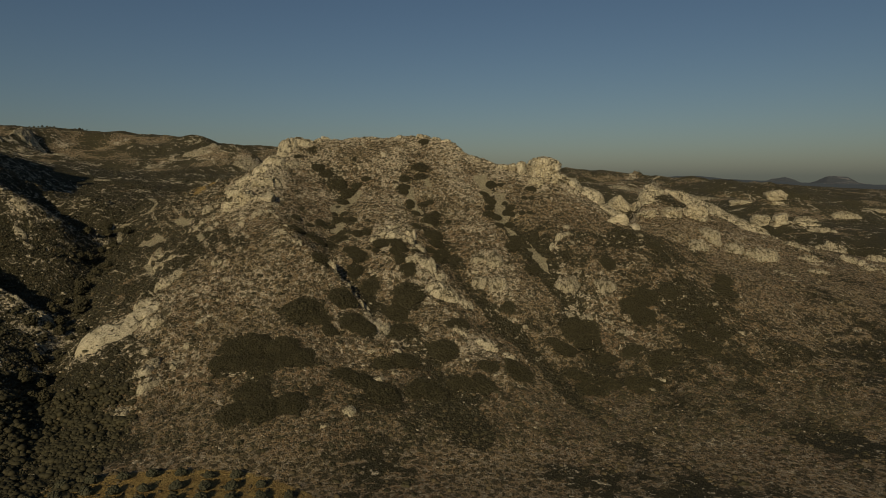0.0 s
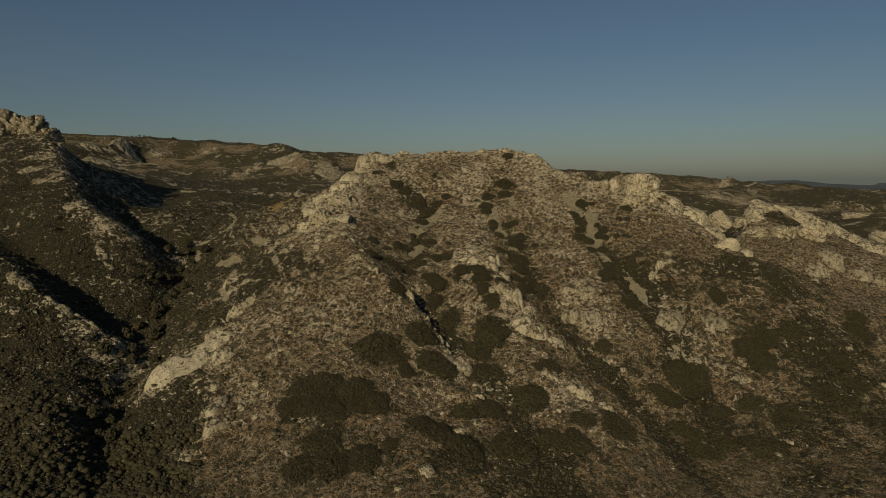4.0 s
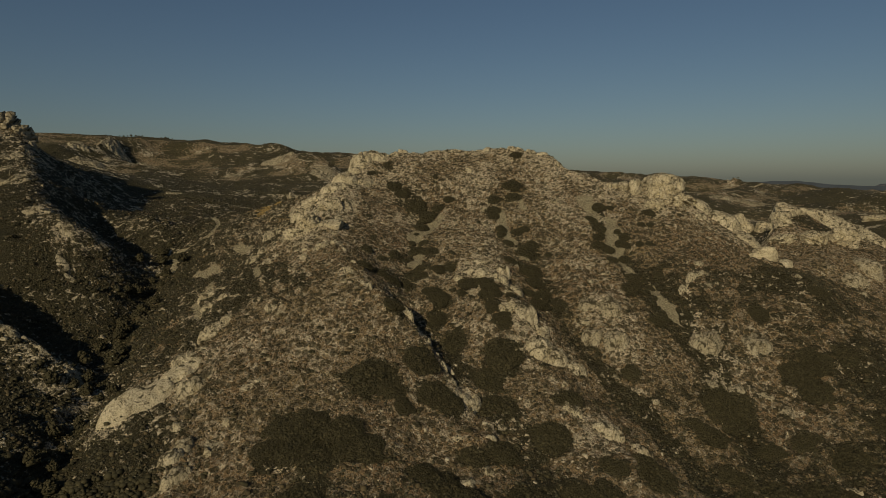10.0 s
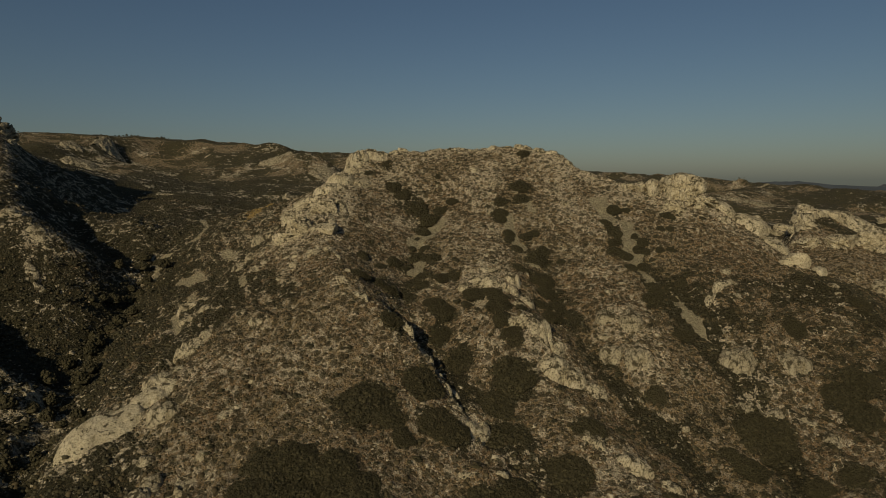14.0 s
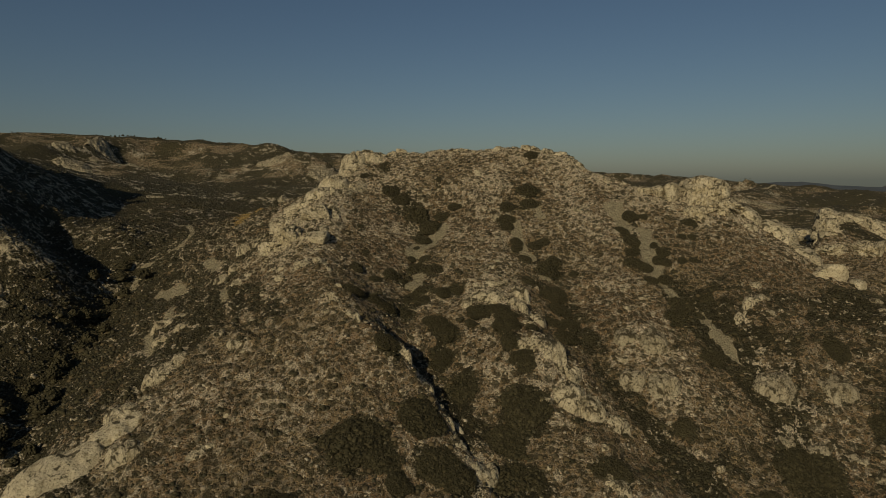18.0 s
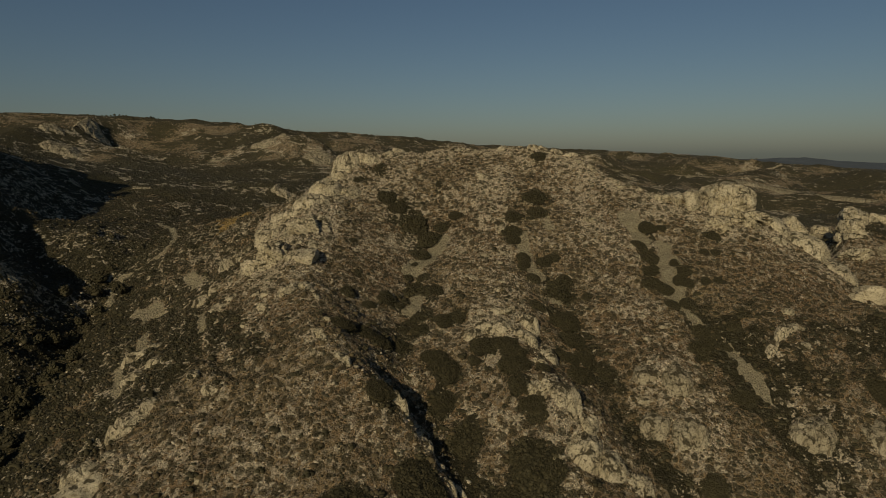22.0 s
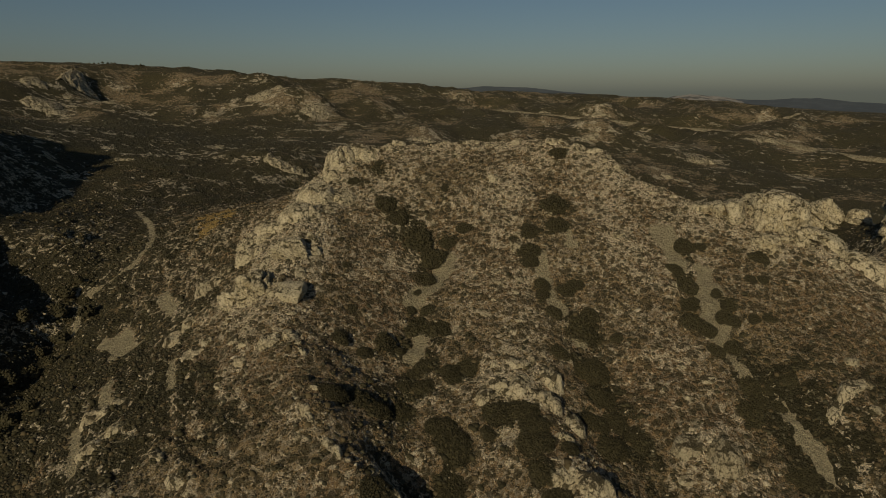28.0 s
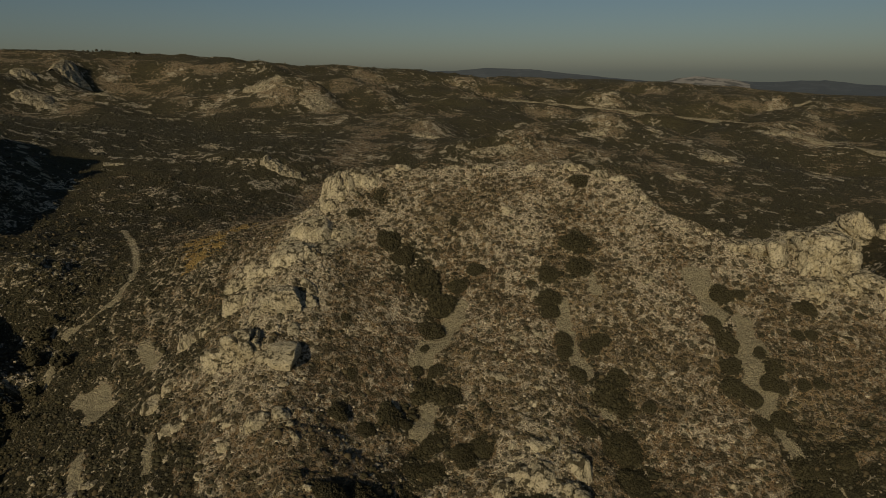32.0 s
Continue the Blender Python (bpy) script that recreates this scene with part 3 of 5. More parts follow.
def covers(x, y, z, slope):
    """Shares of bare rock, dense green and open soil."""
    dist = np.hypot(x, y - 200)
    ridge = np.zeros(np.shape(x))
    for line in (CREST, LEFT_SPUR[:5], CENTRE_SPUR, SPUR_C[:6], NEAR_BANK, LEFT_RIDGE, RIGHT_CREST):
        d, _, _ = near_line(line, x, y)
        ridge = np.maximum(ridge, smooth(11, 1.5, d))
    n = fbm(x, y, 26, 4, 41) * 0.55 + fbm(x, y, 7, 4, 43, 0.6) * 0.75
    crown = smooth(9, 2, near_line(CREST[:7], x, y)[0]) + smooth(10, 3, near_line(LEFT_SPUR[:4], x, y)[0])
    for cx, cy, cr in CRAG_SPOTS:
        crown = np.maximum(crown, np.exp(-((x - cx) ** 2 + (y - cy) ** 2) / (cr * cr)))
    # thinner pale rock on the left bank and right spurs also paints their shade
    rock = 0.275 - 0.14 * smooth(54, 62, x) * smooth(255, 244, y) * smooth(205, 215, y) - 0.10 * smooth(84, 112, x) - 0.14 * smooth(38, 54, x) * smooth(230, 212, y) + 0.22 * smooth(215, 262, y) - 0.05 * smooth(40, 75, x) * smooth(255, 225, y) * smooth(130, 110, x) + 0.30 * smooth(80, 100, x) * fbm((x + 0.9 * y) * 0.35, (y - 0.35 * x) * 1.3, 13, 4, 83, 0.6) - 0.26 * smooth(-80, -100, x) * smooth(312, 290, y) + 0.5 * np.minimum(crown, 1) + 0.55 * n + 0.3 * (ridge - 0.35) + 0.45 * (slope - 0.62)
    far = smooth(330, 600, dist)
    rock = rock * (1 - far) + far * (-0.03 - 0.12 * smooth(-180, -280, x) + 0.7 * fbm(x, y, 75, 5, 47, 0.65) + 0.35 * np.minimum(slope - 0.3, 0.4)) * (1 - 0.5 * smooth(120, 260, x) * smooth(760, 560, y))
    patch = np.zeros(np.shape(x))
    for kx, ky, ka, kb in PATCHES_WEST + PATCHES_EAST:
        patch = np.maximum(patch, smooth(1.9, 0.2, np.hypot((x - kx) / ka, (y - ky) / kb) + fbm(x, y, 22, 4, 71, 0.65) * 1.3))
    rock = np.maximum(rock, patch * smooth(260, 330, dist) * 0.52)
    rock = np.clip(rock * smooth(-58, -44, z + far * 40), 0, 1)
    gully = np.zeros(np.shape(x))
    for line, w in ((GULLY_A, 5), (GULLY_B, 3.5), (GULLY_C, 3.5), (RAVINE, 8), (SIDE_GULLY, 5)):
        d, _, _ = near_line(line, x, y)
        gully = np.maximum(gully, smooth(w * 1.5, w * 0.4, d))
    # real scrub, thickened on left and right flanks to stand in for dim light
    green = np.clip(0.1 + 0.55 * fbm(x, y, 20, 4, 51) + 0.55 * gully + 0.08 * smooth(-40, -58, z) * (1 - far) + 0.10 * smooth(225, 190, y) + 0.55 * smooth(-47, -60, x + 14 * fbm(x, y, 18, 3, 57)) * smooth(318, 285, y) * smooth(112, 130, y) + 0.12 * smooth(84, 112, x) * (1 - far) + 0.16 * smooth(54, 62, x) * smooth(255, 244, y) * smooth(205, 215, y) * smooth(118, 100, x) + 0.4 * smooth(-58, -72, x) * smooth(190, 170, y) * smooth(112, 122, y) + 0.28 * smooth(40, 56, x) * smooth(230, 212, y) * smooth(118, 100, x) * smooth(170, 184, y) + 0.10 * smooth(48, 80, x) * smooth(240, 200, y) * smooth(140, 172, y) + 0.36 * smooth(-78, -98, x) * smooth(320, 290, y) + 0.5 * np.exp(-((x + 50) / 13) ** 2 - ((y - 208) / 15) ** 2) + 0.4 * smooth(-66, -84, x + 10 * fbm(x, y, 14, 3, 58)) * smooth(248, 285, y) * (1 - far) + 0.12 * smooth(296, 325, y) * (1 - far) + 0.45 * smooth(298, 335, y) * smooth(-75, -40, x) * (1 - far) + 0.4 * smooth(-60, -115, x + 20 * fbm(x, y, 30, 3, 59)) * smooth(285, 330, y + 25 * fbm(x, y, 30, 3, 60)) * (1 - far) + 0.12 * far + far * (0.47 + 0.6 * fbm(x, y, 60, 5, 53, 0.65)) - rock * 0.45, 0, 1)
    for spots, grow in ((LOWER, 1.5), (RIGHT, 1.15), (GULLY, 1.3)):
        for kx, ky, kr in spots:
            near = (np.abs(x - kx) < kr * grow * 1.6) & (np.abs(y - ky) < kr * grow * 1.6)
            if near.any():
                px, py = x[near], y[near]
                green[near] = np.maximum(green[near], 0.95 * smooth(1.15, 0.55, np.hypot(px - kx, py - ky) / (kr * grow) + 0.5 * fbm(px, py, 3.5, 3, 97)))
                rock[near] = rock[near] * (1 - 0.7 * smooth(1.15, 0.55, np.hypot(px - kx, py - ky) / (kr * grow)))
    bare = np.zeros(np.shape(x))
    for line, w in SCREES:
        bare = np.maximum(bare, blob(x, y, line, w))
    d, _, _ = near_line(TRAIL, x, y)
    d = np.minimum(d, near_line(TRACK, x, y)[0])
    bare = np.maximum(bare, smooth(1.15, 0.65, d))
    return rock, np.where(bare > 0.4, 0, green), bare


def ochre_share(x, y):
    """Yellow soil: the orchard and the dry slope behind the spur."""
    o = smooth(1.5, -1.5, y - (119.4 - 0.026 * np.maximum(0, x + 30) ** 2 - 0.13 * np.minimum(0, x + 55) ** 2)) * smooth(-72, -66, x) * smooth(70, 80, y)
    for line, w in (([(-70, 286), (-74, 300), (-70, 318)], 6.0),):
        o = np.maximum(o, 0.8 * blob(x, y, line, w))
    return o


def build_ground():
    xs = spaced(-2500, -125, 130, 4500, 0.85, 1.035)
    ys = spaced(-800, 128, 296, 4500, 0.8, 1.02)
    gx, gy = np.meshgrid(xs, ys)
    gz = land(gx, gy)
    zx, zy = np.gradient(gz, xs, axis=1), np.gradient(gz, ys, axis=0)
    rock, green, bare = covers(gx, gy, gz, np.hypot(zx, zy))
    ny, nx = gx.shape
    me = bpy.data.meshes.new("ground")
    idx = np.arange(nx * ny).reshape(ny, nx)
    quads = np.stack([idx[:-1, :-1], idx[:-1, 1:], idx[1:, 1:], idx[1:, :-1]], -1).reshape(-1, 4)
    fill_mesh(me, np.stack([gx, gy, gz], -1).reshape(-1, 3), quads)
    me.polygons.foreach_set("use_smooth", np.ones(len(quads), bool))
    layer = me.attributes.new("cover", "FLOAT_COLOR", "POINT")
    layer.data.foreach_set("color", np.stack([rock * (1 - ochre_share(gx, gy)), green * (1 - ochre_share(gx, gy)), bare, ochre_share(gx, gy)], -1).reshape(-1).astype(np.float32))
    me.materials.append(GROUND)
    return tagged(new("ground", me), "rocky brown hillside with scrub and pale limestone", "hillside", kind="structure")


def fill_mesh(me, verts, faces):
    """Fill an empty mesh from arrays of corners and of equal-sided faces."""
    n, k = len(faces), faces.shape[1]
    me.vertices.add(len(verts))
    me.vertices.foreach_set("co", np.ascontiguousarray(verts, np.float32).reshape(-1))
    me.loops.add(n * k)
    me.loops.foreach_set("vertex_index", np.ascontiguousarray(faces, np.int32).reshape(-1))
    me.polygons.add(n)
    me.polygons.foreach_set("loop_start", np.arange(0, n * k, k, dtype=np.int32))
    me.update(calc_edges=True)
    me.validate()


ground = build_ground()


# ---- builders ----
def icosphere(level):
    bm = bmesh.new()
    bmesh.ops.create_icosphere(bm, subdivisions=level, radius=1.0)
    v = np.array([p.co for p in bm.verts])
    f = np.array([[p.index for p in q.verts] for q in bm.faces])
    bm.free()
    return v, f


BALLS = {k: icosphere(k) for k in (1, 2, 3, 4, 5)}


def noise3(p, size, octaves, seed):
    return (fbm(p[:, 0] + 3.1 * p[:, 2], p[:, 1] - 1.7 * p[:, 2], size, octaves, seed) + fbm(p[:, 2] + 0.6 * p[:, 0] + 40, p[:, 1] * 0.9 + 7, size, octaves, seed + 50)) * 0.6


def outcrop_mesh(x, y, w, d, hh, turn, seed, mat, ribs=2.4, beds=1.1, rough=1.0, follow=0.35, steep=0.55):
    """Bedrock bulging out of the ground: a ragged plan, rounded back, joints and beds worn into it; its rim goes under the soil."""
    res = min(1.2, max(0.3, (w * d) ** 0.5 / 38))
    un, vn = int(1.6 * w / res) + 3, int(1.6 * d / res) + 3
    u, v = np.meshgrid(np.linspace(-0.8 * w, 0.8 * w, un), np.linspace(-0.8 * d, 0.8 * d, vn))
    c, s = math.cos(radians(turn)), math.sin(radians(turn))
    gx, gy = x + u * c - v * s, y + u * s + v * c
    size = math.sqrt(w * d)
    n1 = fbm(gx + seed * 13.0, gy, size * 0.5, 3, seed, 0.45)
    n2 = fbm(gx, gy + seed * 7.0, 1.5, 3, seed + 1, 0.6)
    r = np.hypot(u / (w / 2), v / (d / 2))
    e = 1 - r + rough * (n1 * 0.5 + n2 * 0.13)
    prof = smooth(0.0, 0.3, e)
    up = hh * np.clip(1 - (1 - np.clip(e, 0, 1)) ** 2, 0, 1) ** steep * (0.95 + 0.2 * n1 * rough)
    if beds:
        k = (up + 0.3 * u + n1 * 1.2) / beds
        up = up + ((np.floor(k) + smooth(0.55, 0.95, k - np.floor(k)) - k) * beds) * 0.55 * prof
    if ribs:
        # joints open as narrow grooves between rounded ribs
        k = (u + 0.3 * v) / ribs + n1 * 1.5 + n2 * 0.25
        k = np.abs(k - np.round(k))
        up = up - min(2.2, 0.45 * hh) * smooth(0.14, 0.02, k) * prof * smooth(-0.35, 0.2, fbm(gx, gy, 4.0, 2, seed + 9))
    skin = (0.35 - np.abs(fbm(gx, gy, 2.6, 4, seed + 4, 0.6))) * 0.95 * rough * min(1, hh / 2.5) + fbm(gx, gy, 0.95, 2, seed + 7) * 0.2 * rough
    base = land(gx, gy)
    z = base * follow + ground_z(x, y) * (1 - follow) * prof + base * (1 - follow) * (1 - prof) + up + skin * prof - 0.7 * (1 - prof)
    idx = np.arange(un * vn).reshape(vn, un)
    f = np.stack([idx[:-1, :-1], idx[:-1, 1:], idx[1:, 1:], idx[1:, :-1]], -1).reshape(-1, 4)
    keep = (e.reshape(-1)[f] > -0.25).any(1)
    f = f[keep]
    used, inv = np.unique(f, return_inverse=True)
    return mesh_of("rock_block", np.stack([gx - x, gy - y, z - ground_z(x, y)], -1).reshape(-1, 3)[used], inv.reshape(-1, 4), mat, True)


def block_mesh(w, d, hh, seed, mat, level=4, blunt=3.0, cuts=16, column=0.0, lean=0.0, rough=1.0):
    """A block of rock about its own middle: a blunt body split by flat breaks, with upright joints, ledges and a pitted skin."""
    r = np.random.default_rng(seed)
    v, f = BALLS[level]
    v = v / ((np.abs(v) ** blunt).sum(1) ** (1 / blunt))[:, None]
    for k in range(cuts):
        n = r.normal(size=3) * np.array([1, 1, 0.55])
        n /= np.linalg.norm(n)
        far = r.uniform(0.62, 0.93) * (np.abs(n) ** (blunt / (blunt - 1))).sum() ** ((blunt - 1) / blunt)
        over = np.maximum(0, v @ n - far)
        v = v - over[:, None] * n * 0.92
    p = v * np.array([w, d, hh]) / 2
    size = (w * d * hh) ** (1 / 3)
    out = v / np.linalg.norm(v, axis=1)[:, None]
    push = noise3(p + seed * 3.7, size * 0.45, 3, seed) * 0.13 * size + (0.3 - np.abs(noise3(p - seed, size * 0.2, 3, seed + 3))) * 0.12 * size
    if column:
        k = (p[:, 0] + 0.25 * p[:, 1]) / column + noise3(p, size * 0.6, 2, seed + 5) * 1.2
        push = push - smooth(0.16, 0.02, np.abs(k - np.round(k))) * min(1.6, 0.13 * size) * 2
    k = (p[:, 2] + 0.25 * p[:, 0]) / (0.3 * size) + noise3(p, size * 0.8, 2, seed + 6) * 1.4
    push = push - smooth(0.13, 0.02, np.abs(k - np.round(k))) * min(0.8, 0.07 * size)
    p = p + out * (push * rough)[:, None]
    c, s = math.cos(lean), math.sin(lean)
    p = np.column_stack([p[:, 0] * c + p[:, 2] * s, p[:, 1], p[:, 2] * c - p[:, 0] * s])
    p[:, 2] += hh / 2 - p[:, 2].max()
    return mesh_of("rock_block", p, f, mat, True)


def bluff(name, label, x, y, blocks, mat, category="rock outcrop", group=""):
    """A cliff of several blocks: dx, dy of the middle, width, depth, height of the top in the world, turn, and more."""
    base = tagged(new(name), label, category, group)
    base.location = (x, y, ground_z(x, y))
    for dx, dy, w, d, top, turn, *more in blocks:
        rock_seed[0] += 1
        foot = min(ground_z(x + dx + a * w * 0.4, y + dy + b * d * 0.4) for a, b in ((0, 0), (1, 0), (-1, 0), (0, 1), (0, -1)))
        hh = min(1.9 * max(w, d), max(1.3 * (top - foot), 0.6 * min(w, d)))
        me = block_mesh(w, d, hh, rock_seed[0], mat, 5 if w * d > 60 else 4, **(more[0] if more else {}))
        part("rock_block", me, base, pose(dx, dy, top - hh / 2 - base.location.z, 0, 0, turn))
    return base


def mesh_of(name, v, f, mat, smooth_faces=False):
    me = bpy.data.meshes.new(name)
    fill_mesh(me, v, f)
    if smooth_faces:
        me.polygons.foreach_set("use_smooth", np.ones(len(f), bool))
    me.materials.append(mat)
    return me


def part(name, me, parent, m=None, label=""):
    ob = new(name, me)
    ob.parent = parent
    if m is not None:
        ob.matrix_basis = m
    return tagged(ob, label)


def ground_z(x, y):
    return float(land(np.array([x]), np.array([y]))[0])


rock_seed = [100]


def crag(name, label, x, y, z, blocks, mat=None, category="rock outcrop", group=""):
    """A crag of several joined blocks: each is dx, dy, dz of its middle, its width, depth and height, its turn and its lean."""
    base = tagged(new(name), label, category, group)
    base.location = (x, y, ground_z(x, y))
    for dx, dy, dz, w, d, hh, rz, lean, *more in blocks:
        rock_seed[0] += 1
        bx, by = x + dx, y + dy
        bz = ground_z(bx, by)
        more = dict(more[0]) if more else {}
        rise = min(max(0.9, z + dz + 0.42 * hh - bz), more.pop("cap", 0.44) * min(w, d))
        me = outcrop_mesh(bx, by, w * 1.15, d * 1.15, rise, rz, rock_seed[0], mat or LIME, **more)
        part("rock_block", me, base, Matrix.Translation((dx, dy, bz - base.location.z)))
    return base


# ---- named crags ----
def build_crags():
    bluff("limestone_crag", "pale domed limestone crag with water-worn streaks on the spur", -44.0, 234.0,
          [(0.4, 0, 8.6, 9.0, -4.4, 4, {"column": 4.2, "blunt": 2.6, "cuts": 8, "rough": 0.8}), (-5.4, 0.6, 5.0, 6.4, -9.0, 30, {"blunt": 2.7, "column": 6.0}), (-2.0, -5.4, 5.5, 3.4, -12.6, 20, {"blunt": 3.2})], LIME_CLEAN)
    bluff("limestone_dome", "bright cream limestone dome with a smooth hollowed face", -34.6, 228.6,
          [(0, 1.2, 6.4, 9.0, -6.2, 6, {"blunt": 3.0, "cuts": 9, "rough": 0.6}), (-1.6, -4.6, 4.8, 3.8, -11.0, 30, {"blunt": 3.2})], LIME_WASHED)
    bluff("limestone_crag", "large rounded limestone slabs stacked above the domes", -37.6, 243.0,
          [(0, 0, 9.0, 8.6, 0.2, -14, {"blunt": 2.5, "cuts": 8, "rough": 0.8})], LIME)
    crag("limestone_crag", "low pale crag above dark scrub", -35.8, 215.6, -13.6, [(0, 0, 0.7, 5.4, 4, 4.2, 20, 8), (3.2, 1.6, 0.2, 3.2, 3, 2.6, -30, 0)])
    crag("limestone_crag", "bulging pale crag on the crest of the spur", -40.6, 246.0, -4.2, [(0, 0, 0.2, 9.5, 8, 4.5, 10, -6, {"cap": 0.25, "follow": 0.8}), (6.0, -2.5, -0.5, 5, 5, 3.5, -25, 12, {"cap": 0.25, "follow": 0.8}), (-6.5, 6, -2, 7, 7, 4, 30, 0, {"cap": 0.25, "follow": 0.8})])
    crag("limestone_crag", "rough pale slabs stepping up the spur", -39.6, 257.5, 1.0, [(0, 0, 1.4, 10, 9, 5.0, -10, -10, {"ribs": 3.2, "beds": 0, "rough": 0.7, "cap": 0.3, "steep": 0.45, "follow": 0.4}), (5.6, 4.6, 1.2, 7, 7, 3.8, 20, -8, {"ribs": 3.2, "beds": 0, "rough": 0.7, "cap": 0.3, "steep": 0.45, "follow": 0.4}), (-6.5, 1.0, -1.5, 7, 7, 4.4, 50, 0, {"ribs": 3.2, "beds": 0, "rough": 0.7, "cap": 0.3, "steep": 0.45, "follow": 0.4})], LIME_CLEAN)
    crag("limestone_crag", "rough pale slabs below the summit corner", -36.6, 268.0, 5.0, [(0, 0, 1.2, 10, 9, 5.0, 5, -12, {"ribs": 3.2, "beds": 0, "rough": 0.7, "cap": 0.3, "steep": 0.45, "follow": 0.4}), (6.5, -1, -0.4, 6, 6, 3.6, -30, 5, {"ribs": 3.2, "beds": 0, "rough": 0.7, "cap": 0.3, "steep": 0.45, "follow": 0.4}), (-5, -4, -1.0, 6, 6, 4, 25, 0, {"ribs": 3.2, "beds": 0, "rough": 0.7, "cap": 0.3, "steep": 0.45, "follow": 0.4})], LIME_CLEAN)
    crag("summit_crag", "cream limestone cliff at the corner of the summit", -32.8, 284.5, 11.5, [(0, 0, 1.2, 9, 9, 9.4, 8, -8, {"cap": 0.75, "rough": 0.6}), (5.5, 1.5, 3.2, 8, 6, 5.5, -12, 0), (-1.5, -5, -3.0, 5, 5, 5, 40, 0)])
    # the bastion on the shoulder: leaning ribs, a main dome, a lower block and a long bedded shoulder
    bluff("limestone_bastion", "large ribbed limestone bastion with leaning slabs", 74.5, 259.0,
          [(-0.5, 0.0, 17.0, 15, 8.2, 2, {"column": 3.4, "blunt": 2.7, "cuts": 7, "rough": 0.5}), (-9.2, 0.4, 5.4, 10.5, 6.2, -14, {"blunt": 2.7, "lean": -0.2}), (-12.8, 2.2, 5.4, 9, 5.4, -16, {"blunt": 2.7, "lean": -0.2}), (-16.6, 3.0, 5.8, 7, 5.0, -10, {"blunt": 3.2}),
           (-5.4, -8.4, 8.0, 7.0, -0.4, 10, {"column": 4.0, "blunt": 3.0}), (2.8, -7.6, 12.0, 8.5, 1.2, -6, {"column": 3.2, "blunt": 3.0})], LIME_CLEAN)
    bluff("bedded_shoulder", "long bedded limestone shoulder falling to a notch", 87.0, 251.0,
          [(-4.5, 3.5, 14, 10, 0.2, -34, {"blunt": 2.6, "cuts": 6, "rough": 0.4, "lean": 0.3}), (3.2, -1.2, 14, 9.5, -4.4, -42, {"blunt": 2.6, "cuts": 6, "rough": 0.4, "lean": 0.4}), (8.2, -9.0, 11, 8, -10.8, -60, {"blunt": 2.7, "cuts": 6, "rough": 0.45, "lean": 0.35}), (-5.5, -3.8, 9, 5, -5.2, -36, {"blunt": 2.6, "rough": 0.8})], LIME_CLEAN)
    bluff("pale_block", "freshly broken cream limestone block by the notch", 95.6, 228.8, [(0, 0, 8.4, 5.6, -14.2, -14, {"blunt": 5.0, "cuts": 18, "rough": 0.7}), (5.4, -2.2, 4.6, 3.8, -18.0, 30, {"blunt": 3.5, "rough": 0.6})], LIME_WASHED)
    bluff("rounded_crag", "rounded grey limestone crag behind the shoulder", 154.0, 370.0, [(0, 0, 19, 16, -11.5, 0, {"column": 6.0, "blunt": 2.7}), (12.0, -4, 14, 12, -15.5, 20, {"blunt": 2.7}), (-9, 0, 12, 11, -17.0, -20, {"blunt": 2.7})], LIME)
    bluff("limestone_massif", "rounded limestone massif beyond the shaded notch", 153.0, 320.0,
          [(-3, -1, 20, 11, -7.8, 62, {"column": 5.0, "blunt": 3.2}), (5, 10, 24, 13, -4.4, 52, {"column": 5.5, "blunt": 3.5}), (19, 19, 26, 14, -7.5, 24, {"column": 6.0, "blunt": 3.7, "lean": 0.14}), (-9, -13, 12, 11, -17.0, 30, {"column": 4.0, "blunt": 2.7}), (3, -15, 13, 11, -15.5, -10, {"column": 4.0, "blunt": 3.0}), (17, -10, 15, 13, -14.5, 10, {"column": 4.0, "blunt": 3.0})], LIME)
    crag("massif_flank", "bedded limestone falling away from the massif", 189.0, 334.0, -16.0,
         [(0, 0, -2, 34, 16, 12, -22, 0, {"ribs": 5, "follow": 0.95, "rough": 0.9, "cap": 0.3}), (20, -10, -12, 30, 13, 11, -25, 14, {"ribs": 4, "follow": 0.95, "cap": 0.3})], LIME)
    crag("tilted_slab", "tilted pale limestone slab on the broad slope", 164.0, 282.0, -25.0, [(0, 0, 0.5, 7, 10, 9, 20, 24, {"beds": 0, "ribs": 0, "cap": 0.7, "rough": 0.5}), (9, -7, -2.5, 7, 8, 6, 10, 24), (-10, -8, -3, 8, 8, 6, 0, 18), (18, -14, -4, 12, 7, 6, -20, 0)], LIME_GREY)
    bluff("limestone_pinnacles", "yellowish limestone pinnacle with a dark overhang", 350.0, 505.0, [(2, 0, 22, 16, -11.5, 8, {"blunt": 3.0, "lean": 0.25}), (-3, -9, 14, 10, -21.0, 20, {"column": 6.0}), (20, -5, 34, 16, -20.0, -14, {"column": 7.0, "blunt": 3.5, "lean": 0.1}), (54, -18, 40, 18, -26.0, -16, {"column": 7.0, "blunt": 3.5, "lean": 0.1}), (-24, 8, 24, 12, -20.5, -8, {"column": 6.0, "blunt": 3.7, "lean": -0.05})], LIME)
    bluff("limestone_pinnacles", "yellowish limestone buttress over a dark cleft", 296.0, 418.0, [(0, 0, 15, 11, -26.5, 12, {"blunt": 3.5, "lean": -0.3}), (16, -5, 26, 12, -32.0, -16, {"column": 6.0, "blunt": 3.5, "lean": 0.1}), (-7, 12, 8, 18, -28.0, 10), (40, -14, 30, 12, -37.0, -20, {"column": 7.0, "blunt": 3.5})], LIME)
